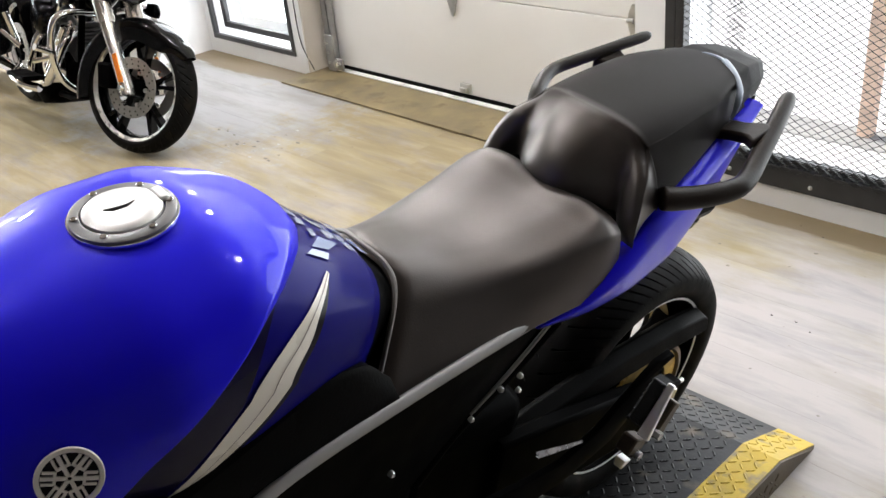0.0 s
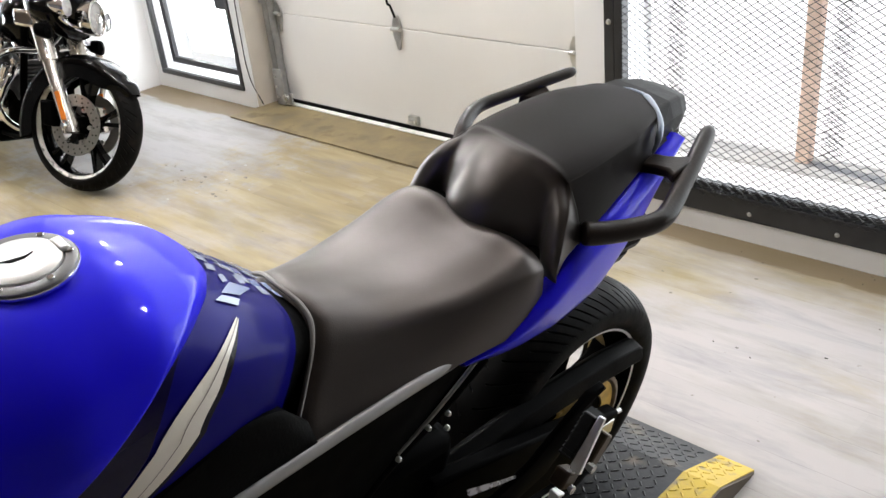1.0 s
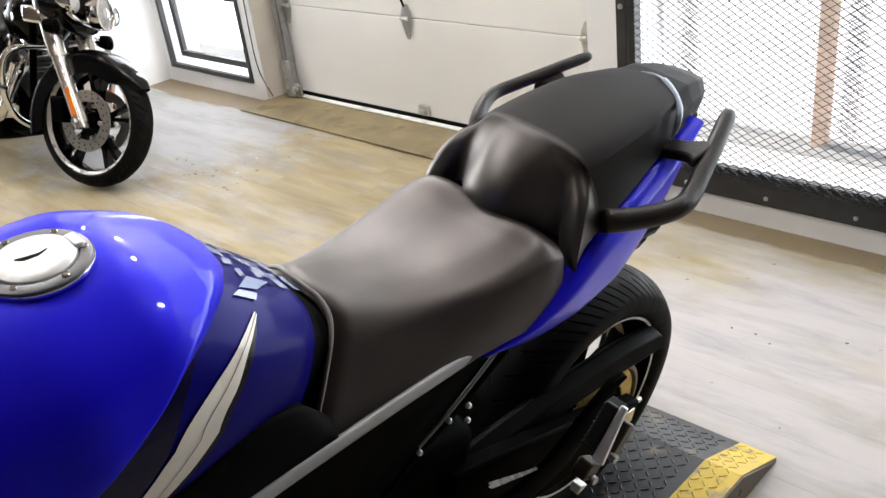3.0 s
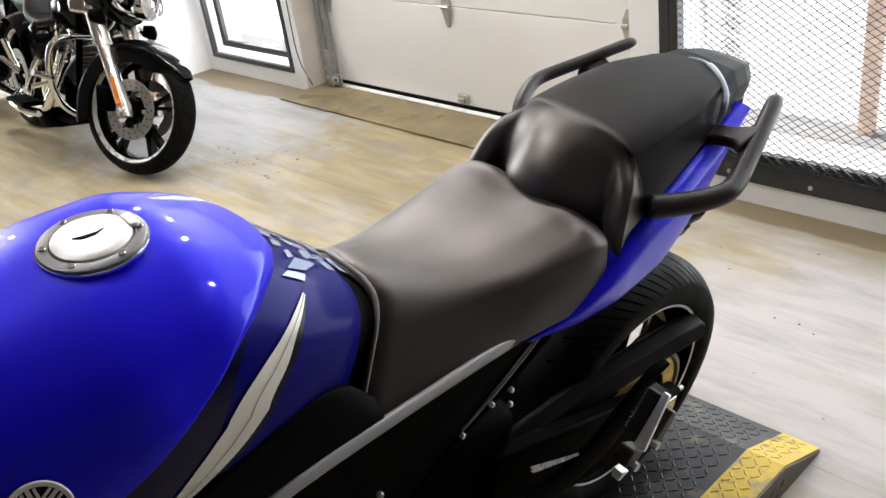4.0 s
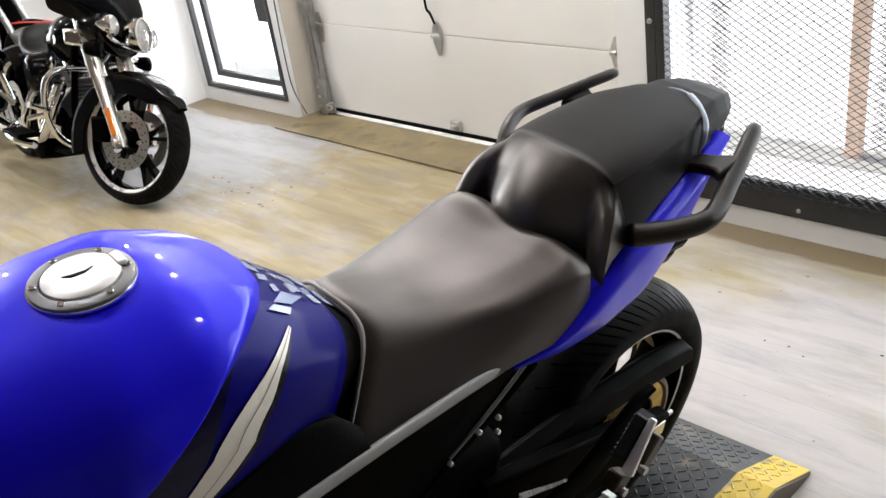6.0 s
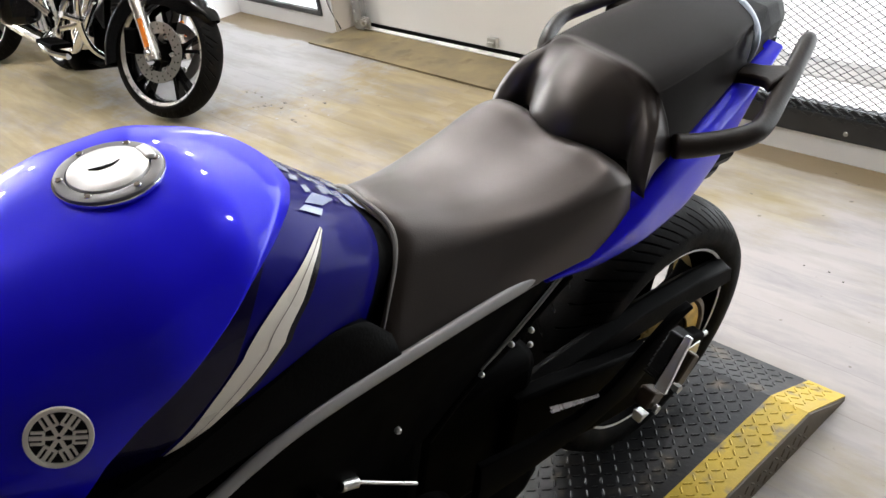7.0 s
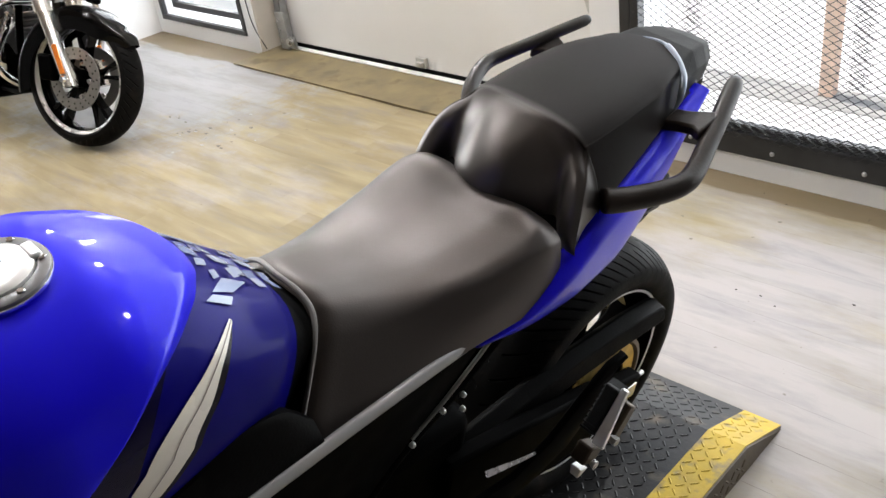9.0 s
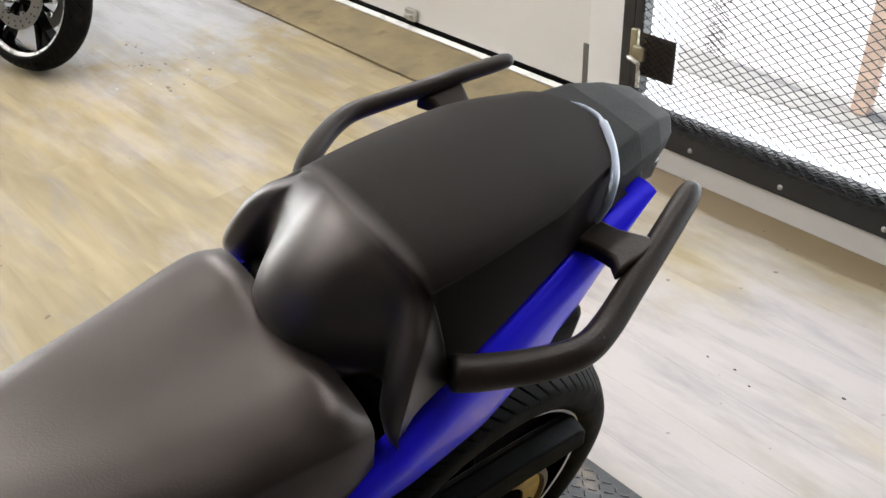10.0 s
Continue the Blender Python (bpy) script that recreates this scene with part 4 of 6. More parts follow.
for k in range(6):
    turn = em @ pose(0, 0, 0, 0, 30 + 60 * k, 0)
    part("emblem_bar", box(0.002, 0.0275, 0.0008, 0.0026, -0.0021, 0.0021, turn), PEWTER, emblem)
    for d in (-1, 1):
        part("emblem_bar", box(0.0145, 0.0262, 0.0008, 0.0026, d * 0.0062 - 0.0014, d * 0.0062 + 0.0014, turn), PEWTER, emblem)
    part("emblem_bar", box(0.0125, 0.0155, 0.0008, 0.0025, -0.0072, 0.0072, turn), PEWTER, emblem)
part("emblem_ground", lathe([(0.0, 0.0009), (0.028, 0.0009)], 32, em), DARKDECAL, emblem)

# black covers below the tank
cover_top = table([.795, .805, .82, .857, .913, .964, 1.02, 1.10, 1.16, 1.30], [.786, .808, .832, .850, .855, .845, .828, .806, .798, .79])
for s in (1, -1):
    rows = []
    for k in range(41):
        x = .793 + (1.30 - .793) * k / 40
        zt, zs = cover_top(x), .768 - .16 * max(0, x - .93) ** 1.2
        yt = .146 + .10 * (x - .793) * (1 if x < 1.0 else 1 - .35 * (x - 1.0))
        ys = .164 + .058 * (x - .80)
        rows.append([Vector((x + .004, s * (yt - .03), zt - .004)), Vector((x, s * (yt - .004), zt)), Vector((x, s * (yt + .002), zt - .005)), Vector((x, s * (.55 * yt + .45 * ys + .004), .5 * (zt + zs))), Vector((x, s * (ys + .001), zs + .01)), Vector((x, s * ys, zs - .004)), Vector((x, s * (ys - .05), zs - .03))])
    part("side_cover", grid(rows), BLACKPL, bike, "matt black plastic side cover")

# black sheet added in the seat gap, so that it reads as deep shade
rows = [[tank_pt(rear_edge(abs(v)) + d, v, -.016 - .2 * abs(d)) for d in (.02, 0, -.02, -.05)] for v in np.linspace(-1, 1, 41)]
part("seat_gap_trim", grid(rows), BLACKPL, bike, "black sheet added for the shade in the gap between tank and seat")

# ---- seats ----
seat_edge = table([0, .12, .31, .48, .64, .76, .84, .93, 1.05], [.742, .739, .734, .735, .75, .77, .79, .805, .812])
# half sections of the rider seat: x, then (side, height) from the centre over the shoulder and the crease to the bottom edge
SEAT = [
    (.352, ((0, .886), (.045, .891), (.080, .896), (.122, .892), (.144, .881), (.151, .866), (.157, .832), (.162, .792))),
    (.380, ((0, .898), (.045, .903), (.080, .907), (.122, .900), (.145, .886), (.154, .873), (.160, .834), (.164, .788))),
    (.420, ((0, .890), (.042, .892), (.078, .894), (.118, .890), (.143, .879), (.151, .864), (.159, .828), (.164, .782))),
    (.480, ((0, .879), (.040, .880), (.072, .880), (.108, .876), (.133, .866), (.142, .852), (.154, .820), (.161, .778))),
    (.550, ((0, .871), (.036, .872), (.064, .872), (.094, .869), (.119, .859), (.131, .842), (.147, .809), (.158, .774))),
    (.620, ((0, .874), (.030, .874), (.054, .872), (.080, .867), (.105, .854), (.120, .835), (.141, .802), (.157, .770))),
    (.690, ((0, .888), (.026, .887), (.047, .884), (.070, .875), (.092, .857), (.110, .833), (.135, .797), (.154, .766))),
    (.750, ((0, .906), (.022, .904), (.040, .899), (.060, .887), (.082, .864), (.102, .832), (.129, .793), (.150, .763))),
    (.820, ((0, .914), (.020, .912), (.038, .906), (.058, .892), (.080, .866), (.100, .832), (.127, .790), (.148, .760))),
]
SEAT_LINES = [curve_pts([(x, *h[k]) for x, h in SEAT], 8) for k in range(8)]


def seat_pt(x, v):
    """A point of the rider seat: x along the bike, v from -1 (right edge) over the centre to 1 (left edge)."""
    col = []
    for line in SEAT_LINES:
        xs = [p.x for p in line]
        col.append((float(np.interp(x, xs, [p.y for p in line])), float(np.interp(x, xs, [p.z for p in line]))))
    half = curve_pts([(-col[1][0], col[1][1], 0)] + [(a, b, 0) for a, b in col], 6)[6:]
    q = abs(v) * (len(half) - 1)
    i = min(int(q), len(half) - 2)
    p = half[i].lerp(half[i + 1], q - i)
    return Vector((x, p.x if v >= 0 else -p.x, p.y))


rows = []
for j in range(85):
    v = -1 + 2 * j / 84
    row = []
    for i in range(45):
        u = i / 44
        x = .352 + (seat_edge(abs(v)) - .352) * u
        p = seat_pt(x, v)
        if i > 41:
            p = p + Vector((0.002, -0.010 * (1 if v > 0 else -1) * abs(v), -0.012)) * ((i - 41) / 3) ** 2
        row.append(p)
    rows.append(row)
seat = part("rider_seat", grid(rows), VINYL, bike, "smooth dark grey vinyl rider seat", sub=1)
rim = curve_pts([seat_pt(seat_edge(abs(v)) - 0.003, v) + Vector((0.005, 0, 0.001)) for v in (-.9, -.75, -.6, -.45, -.3, -.15, 0, .15, .3, .45, .6, .75, .9)], 5)
part("seat_edging", tube(rim, [0.0010 + 0.0026 * min(1, min(i, len(rim) - 1 - i) / 14) for i in range(len(rim))], 8), mat("pale_edging", (0.26, 0.25, 0.24), 0.45, var=0.1), seat, "pale grey front edging")

pw = table([-.06, 0, .1, .2, .25, .30], [.078, .096, .108, .113, .112, .108])
pwb = table([-.06, 0, .1, .2, .265, .30, .34, .37], [.088, .100, .122, .144, .156, .160, .162, .160])
pzb = table([-.06, 0, .1, .2, .265, .30, .34, .37], [.976, .964, .936, .914, .897, .880, .858, .835])
p_top = table([-.06, -.02, .05, .12, .19, .235, .29], [1.036, 1.034, 1.029, 1.023, 1.016, 1.011, 1.006])


def pillion_top(x):
    """Half a cross-section of the flat top: centre, middle, shoulder, edge, side, bottom."""
    w, wb, zb, zt = pw(x), pwb(x), pzb(x), p_top(x)
    drop = .010 + .016 * max(0.0, (x - .04) / .24) ** 1.5
    out = [(0, 0), (.30, .02), (.52, .10), (.72, .26), (.86, .50), (.955, .80), (1, 1)]
    pts = [(x, q * w, zt - drop * d) for q, d in out]
    e = zt - drop
    pts += [(x, w + .05 * (wb - w) + .002, e - .005), (x, w + .5 * (wb - w), e + .46 * (zb - e)), (x, wb, zb)]
    # the rear edge swings forward towards the sides
    swing = [1] * 8 + [.6, 0]
    return [(px + .060 * k * (min(py, .1) / .1) ** 2 * min(1, max(0, (.09 - px) / .12)), py, pz) for (px, py, pz), k in zip(pts, swing)]


# the moulded front from the ridge down: central bulge, valley and side lobe
FACE = [
    ((.286, 0, 1.006), (.286, .034, 1.0042), (.284, .061, .999), (.281, .09, .9915), (.277, .1, .9855), (.273, .106, .981), (.27, .11, .9775)),
    ((.296, 0, 1.002), (.294, .034, .9995), (.289, .061, .993), (.284, .092, .9835), (.282, .104, .977), (.28, .113, .9715), (.277, .119, .9665)),
    ((.315, 0, .99), (.312, .035, .9865), (.304, .062, .9775), (.293, .096, .966), (.296, .113, .96), (.297, .127, .955), (.2933, .136, .95)),
    ((.339, 0, .97), (.335, .035, .9655), (.323, .061, .955), (.302, .098, .943), (.308, .119, .939), (.312, .137, .9345), (.3079, .148, .929)),
    ((.36, 0, .945), (.355, .035, .9405), (.34, .061, .93), (.306, .1, .919), (.317, .124, .915), (.322, .145, .911), (.3175, .157, .906)),
    ((.374, 0, .917), (.368, .035, .9125), (.35, .061, .903), (.307, .102, .893), (.323, .127, .891), (.329, .15, .887), (.3248, .163, .883)),
    ((.377, 0, .889), (.371, .035, .885), (.351, .061, .8775), (.304, .103, .8695), (.325, .13, .8675), (.333, .153, .865), (.3288, .167, .861)),
    ((.363, 0, .863), (.357, .035, .86), (.336, .061, .8545), (.292, .104, .8475), (.318, .131, .846), (.328, .155, .844), (.3258, .169, .841)),
]
halves = [pillion_top(x) for x in (-.058, -.046, -.010, .04, .09, .14, .19, .235, .266, .280)]
# the edge draws in to the knee
halves[-1] = [(x - .010 * (y / .11) ** 4 if i < 7 else x - .012, y, z) for i, (x, y, z) in enumerate(halves[-1])]
for k, f in enumerate(FACE):
    x, y, z = f[-1]
    xb = .262 + .009 * k
    yb, zb = pwb(xb), min(pzb(xb), z - .012)
    halves.append([*f, (x - .10 * (x - xb), y + .22 * (yb - y) + .001, z + .06 * (zb - z)), (x - .5 * (x - xb), y + .68 * (yb - y), z + .46 * (zb - z)), (xb, yb, zb)])
cross = [curve_pts([(x, -y, z) for x, y, z in h[:0:-1]] + list(h), 4) for h in halves]
rows = [list(r) for r in zip(*[curve_pts(list(col), 4) for col in zip(*cross)])]
rows = [[p + Vector((0, -.0085, 0)) for p in r] for r in rows]
part("pillion_base", box(.02, .325, -.135, .135, .80, .875), BLACKPL, bike, "black base under the pillion seat", bevel=0.02)
part("pillion_seat", grid(rows), VINYL2, bike, "black vinyl pillion seat with a moulded front hump", sub=1)

# trim line and tail cap behind the pillion
tr = curve_pts([(.022, .099, .972), (.014, .098, .988), (.004, .092, 1.006), (-.012, .078, 1.019), (-.036, .046, 1.030), (-.056, .012, 1.034), (-.061, -.010, 1.033),
                (-.056, -.032, 1.030), (-.036, -.062, 1.022), (-.012, -.090, 1.006), (.014, -.104, .980)], 6)
part("tail_trim", tube([p + Vector((-.002, (p.y + .01) * .01, .002)) for p in tr], [(0.0024 + .0034 * min(1, i / 9)) * (1 if i < 30 else .5) for i in range(len(tr))], 10), mat("pale_trim", (0.24, 0.28, 0.34), 0.3, 0.3, var=0.05), bike, "pale bright trim line behind the pillion seat")
part("tail_base", box(-.11, .07, -.085, .068, .915, .990), BLACKPL, bike, "black base under the tail cowl", bevel=0.015)
# faceted cowl: flat top, chamfered shoulders, upright sides
rows = []
for x, a, zt, b, zs, zb in ((.000, .066, 1.016, .090, .994, .958), (-.040, .066, 1.028, .086, 1.002, .960), (-.085, .060, 1.034, .077, 1.006, .964), (-.140, .048, 1.030, .064, 1.003, .970), (-.182, .036, 1.021, .048, .997, .975), (-.196, .032, 1.010, .041, .993, .979)):
    rows.append([Vector((x, q - .010, z)) for q, z in ((-b, zb), (-b, zs), (-a, zt), (0, zt + .002), (a, zt), (b, zs), (b, zb))])
part("tail_cowl", grid(rows, closed=True, caps=True), mat("grained_cowl", (0.032, 0.032, 0.0322), 0.66, var=0.15, scale=15, bump=0.2, bscale=260, spec=0.06), bike, "grained black plastic tail cowl", smooth=False, bevel=0.004)
part("tail_lamp", box(-.175, -.05, -.045, .045, .930, .972), BLACKGLOSS, bike, "dark tail lamp under the cowl", bevel=0.01)

# blue tail side panels
for s in (1, -1):
    up = curve_pts([(.505, .140, .764), (.43, .158, .790), (.36, .164, .832), (.30, .158, .866), (.25, .150, .890), (.15, .133, .916), (.066, .115, .938), (-.025, .098, .962), (-.094, .083, .981)], 5)
    lo = curve_pts([(.500, .140, .748), (.40, .154, .744), (.30, .156, .748), (.26, .154, .752), (.22, .152, .760), (.168, .148, .776), (.069, .130, .832), (-.03, .106, .915), (-.090, .087, .966)], 5)
    rows = []
    for a, b_ in zip(up, lo):
        q = [a.lerp(b_, f) for f in (.22, .26, .60, .92)]
        rows.append([Vector((a.x, s * (a.y - .022), a.z - .002)), Vector((a.x, s * a.y, a.z)), *[Vector((p.x, s * (p.y + d), p.z)) for p, d in zip(q, (.0125, .0135, .010, .004))], Vector((b_.x, s * b_.y, b_.z)), Vector((b_.x, s * (b_.y - .024), b_.z + .004))])
    part("tail_panel", grid(rows), BLUE, bike, "glossy blue tail side panel", sub=1)
    # grab rail
    if s > 0:
        gp, gr = [(.266, .148, .912), (.247, .160, .912), (.22, .173, .913), (.19, .187, .916), (.160, .1985, .920), (.138, .204, .924), (.116, .2035, .928), (.085, .196, .937), (.04, .181, .955), (-.03, .158, .983), (-.100, .134, 1.012)], .0172
    else:
        gp, gr = [(.252, -.140, .930), (.235, -.158, .946), (.215, -.172, .955), (.185, -.188, .963), (.158, -.197, .969), (.135, -.199, .973), (.10, -.194, .980), (.04, -.184, .992), (-.02, -.175, 1.004), (-.085, -.165, 1.016)], .0120
    g = curve_pts(gp, 6)
    rr = [gr * (1.17 - .27 * i / (len(g) - 1)) for i in range(len(g))]
    rr[-1], rr[-2] = gr * .62, gr * .84
    rr[0] = gr * .8
    rail = part("grab_rail", tube(g, rr, 16), mat("satin_black_cast", (0.018, 0.0125, 0.0092), 0.42, 0.0, var=0.15, scale=20, bump=0.2, bscale=250, spec=0.22) if s > 0 else bpy.data.materials["satin_black_cast"], bike, "satin black cast grab rail", sub=1)
    yc, zc = (0, 0) if s > 0 else (-.016, .010)
    stay = [[Vector((x, s * y + yc, z + zc + d)) for x, z, d in ((xa, za, .008), (xb, zb_, .008), (xb, zb_, -.010), (xa, za, -.010))] for y, xa, za, xb, zb_ in ((.168, .056, .964, -.008, .982), (.150, .044, .964, -.004, .978), (.120, .042, .957, .004, .968), (.094, .046, .950, .004, .962))]
    part("rail_stay", grid(stay, closed=True, caps=True), bpy.data.materials["satin_black_cast"], rail, bevel=0.004)

# ---- rear wheel ----
WH = Matrix.Translation((-.018, 0, .312))
wheel = part("rear_wheel", lathe([(0.235, -.062), (0.229, -.068), (0.220, -.066), (0.207, -.045), (0.198, 0), (0.207, .045), (0.220, .066), (0.229, .068), (0.235, .062), (0.228, .05), (0.212, 0), (0.228, -.05)], 72, WH, closed=True), BLACKPAINT, bike, "black cast rear wheel")


def tyre(R, W, nseg=720, groove=True, slope=1.3, nb=36, wall_h=0.098):
    """A tyre: rounded section, with cut grooves in the tread."""
    prof = [(R - wall_h, -W * .40), (R - wall_h * .86, -W * .47), (R - wall_h * .3 - .031, -W * .5), (R - .042, -W * .485)]
    m = 20
    tread = []
    for i in range(m + 1):
        q = -0.95 + 1.9 * i / m
        tread.append((R - .036 * abs(q) ** 2.3, W * .5 * q))
    prof = prof + tread + [(r, -l) for r, l in prof[::-1]]
    rows = []
    per = nseg // nb
    for k in range(per * nb):
        row = []
        for r, l in prof:
            q = min(1.0, abs(l) / (W * .5))
            a = 2 * math.pi * (k / per + slope * q ** 1.5) / nb
            if groove and r > R - .034 and 0.12 < q < 0.93:
                ph = (k + (per // 2 if l > 0 else 0)) % per
                if ph == 0 or (ph == per // 2 and q > 0.5):
                    r -= 0.0055
            row.append(Vector((r * math.cos(a), l, r * math.sin(a))))
        rows.append(row)
    return grid(rows, loop=True)


ty = part("tyre", tyre(0.312, 0.165, wall_h=0.084), RUBBER, wheel, "worn black rear tyre with cut grooves")
ty.matrix_local = WH
for s in (1, -1):
    part("rim_stripe", lathe([(0.2275, s * .0690), (0.2215, s * .0680)], 90, WH), mat("white_stripe", (0.75, 0.75, 0.74), 0.4) if s > 0 else bpy.data.materials["white_stripe"], wheel, "thin white rim stripe")
for k in range(5):
    a = 2 * math.pi * k / 5 + 1.56
    rows = []
    for r, w, d in ((.045, .024, .024), (.10, .014, .019), (.16, .015, .020), (.205, .030, .030)):
        c, si = math.cos(a), math.sin(a)
        rows.append([WH @ Vector((r * c - t * si, l, r * si + t * c)) for t, l in ((-w, -d), (w, -d), (w, d), (0, d + .008), (-w, d))])
    part("spoke", grid(rows, closed=True), BLACKPAINT, wheel, bevel=0.006)
# light bounced off the floor into the rim, put into a gold colour
part("rim_barrel", lathe([(.2060, -.046), (.1965, -.004), (.1965, .010)], 72, WH), mat("floor_lit_barrel", (0.38, 0.29, 0.13), 0.45, 0.5, var=0.2, scale=20), wheel, "inside of the rim, coloured gold for the light off the floor")
part("hub", lathe(disc_profile(.055, -.08, .07), 36, WH), BLACKPAINT, wheel)
part("brake_disc", lathe([(.08, -.082), (.122, -.082), (.122, -.087), (.08, -.087)], 48, WH, closed=True), STEEL, wheel, "thin steel brake disc")

# sprocket, chain, axle
rows = []
for k in range(180):
    a = 2 * math.pi * k / 180
    r = 0.118 + (0.006 if (k % 4) < 2 else 0.0)
    rows.append([WH @ Vector((q * math.cos(a), l, q * math.sin(a))) for q, l in ((.078, .085), (r, .085), (r, .092), (.078, .092))])
part("sprocket", grid(rows, closed=True, loop=True), GOLD, wheel, "gold toothed rear sprocket", smooth=False)
part("sprocket_carrier", lathe(disc_profile(.085, .07, .086), 40, WH), BLACKPAINT, wheel)
ch = bmesh.new()
arc = [(-.018 + 0.124 * math.cos(a), .0885, .312 + 0.124 * math.sin(a)) for a in np.linspace(radians(95), radians(265), 26)]
add_tube(ch, [(.62, .0885, .405), (.30, .0885, .416)] + arc + [(.30, .0885, .235), (.62, .0885, .315)], 0.010, 6)
part("chain", ch, GREASE, bike, "greasy drive chain", smooth=False)
part("axle", lathe(disc_profile(.012, -.15, .15), 16, WH), STEEL, bike)
part("axle_nut", lathe(disc_profile(.02, .128, .15), 6, WH), ZINC, bike, smooth=False)

# swing arm
for s in (1, -1):
    rows = []
    for x, z, h, y in ((-.10, .320, .024, .118), (-.06, .320, .036, .120), (.0, .322, .05, .122), (.08, .335, .075, .124), (.20, .355, .085, .125), (.36, .385, .09, .125), (.50, .41, .08, .118)):
        rows.append([Vector((x, s * (y + d), z + e)) for d, e in ((-.018, -h), (.018, -h), (.018, h), (-.018, h))])
    part("swing_arm", grid(rows, closed=True, caps=True), BLACKPAINT, bike, "satin black box swing arm", bevel=0.008)
    part("adjuster_plate", box(-.075, -.01, s * .139 - .002, s * .139 + .002, .302, .338), STEEL, bike, bevel=0.002)
    part("adjuster_bolt", tube([(-.13, s * .12, .32), (-.09, s * .12, .32)], 0.006, 8), ZINC, bike)
part("arm_bridge", box(.36, .45, -.11, .11, .36, .44), BLACKPAINT, bike, bevel=0.02)
# chain guard over the upper run
rows = []
for x, z, h in ((-.182, .447, .013), (-.165, .450, .018), (-.05, .457, .021), (.10, .457, .021), (.22, .450, .020), (.34, .438, .018), (.46, .42, .016)):
    rows.append([Vector((x, y, z + e)) for y, e in ((.062, h), (.075, h + .008), (.105, h), (.112, -h), (.106, -h), (.098, h - .01), (.062, h - .012))])
part("chain_guard", grid(rows, closed=True, caps=True), BLACKPL, bike, "long black plastic chain guard", bevel=0.003)
part("undertray", box(-.02, .62, -.10, .10, .735, .80), BLACKPL, bike, bevel=0.03)

# left pillion foot peg on its hanger
upl = [(.135, .575), (.18, .572), (.242, .530), (.318, .477), (.40, .446), (.50, .448), (.62, .46)]
lol = [(.130, .560), (.155, .545), (.205, .470), (.26, .420), (.36, .390), (.50, .372), (.62, .36)]
rows = []
for (xa, za), (xb, zb_) in zip(upl, lol):
    yy = .196 - .05 * max(0, xa - .35)
    rows.append([Vector((xa, yy - .012, za)), Vector((xa, yy, za - .002)), Vector(((xa + xb) / 2, yy + .006, (za + zb_) / 2)), Vector((xb, yy, zb_ + .002)), Vector((xb, yy - .012, zb_))])
part("peg_hanger", grid(rows, closed=True, caps=True), BLACKPAINT, bike, "black peg hanger", bevel=0.002)
peg = part("foot_peg", grid([[(.276, .220, .510), (.276, .246, .510), (.250, .246, .497), (.250, .220, .497)], [(.230, .220, .578), (.230, .246, .578), (.203, .246, .564), (.203, .220, .564)]], closed=True, caps=True), mat("peg_rubber", (0.006, 0.006, 0.006), 0.7, bump=0.4, bscale=90, var=0.1, spec=0.15), bike, "black ribbed rubber pillion foot peg", smooth=False, bevel=0.003)
for i in range(9):
    t = i / 8
    x0, z0 = .279 - .046 * t, .515 + .062 * t
    part("rib", box(x0 - .031, x0 - .002, .218, .247, z0 - .0022 - .007, z0 + .0022 - .007), bpy.data.materials["peg_rubber"], peg, smooth=False)
part("peg_plate", grid([[(.280, .247, .492), (.280, .270, .492), (.270, .270, .487), (.270, .247, .487)], [(.226, .247, .584), (.226, .259, .584), (.216, .259, .579), (.216, .247, .579)]], closed=True, caps=True), mat("bright_cast", (0.85, 0.84, 0.82), 0.4, 0.35, var=0.05, scale=50), peg, "bright metal peg plate", bevel=0.002)
part("peg_clevis", grid([[(.306, .228, .460), (.306, .258, .460), (.268, .258, .442), (.268, .228, .442)], [(.288, .228, .490), (.288, .258, .490), (.250, .258, .470), (.250, .228, .470)]], closed=True, caps=True), mat("bronze_clevis", (0.035, 0.024, 0.015), 0.4, 0.5, var=0.25, scale=40), peg, "dark bronze peg bracket", bevel=0.004)
part("peg_pin", lathe(disc_profile(.0085, .0, .008), 16, Matrix.Translation((.282, .261, .455))), STEEL, peg)
part("peg_foot", grid([[(.290, .228, .430), (.290, .250, .430), (.268, .250, .424), (.268, .228, .424)], [(.286, .228, .404), (.286, .245, .404), (.282, .245, .403), (.282, .228, .403)]], closed=True, caps=True), bpy.data.materials["bright_cast"], peg, bevel=0.002)
part("stand_stub", grid([[(.225, .232, .455), (.225, .255, .455), (.195, .255, .44), (.195, .232, .44)], [(.182, .232, .520), (.182, .255, .520), (.160, .255, .505), (.160, .232, .505)]], closed=True, caps=True), mat("dark_bronze", (0.05, 0.035, 0.02), 0.4, 0.5, var=0.2), peg, bevel=0.004)
part("peg_bolt", lathe(disc_profile(.009, .0, .014), 6, Matrix.Translation((.216, .250, .462))), ZINC, peg, smooth=False)

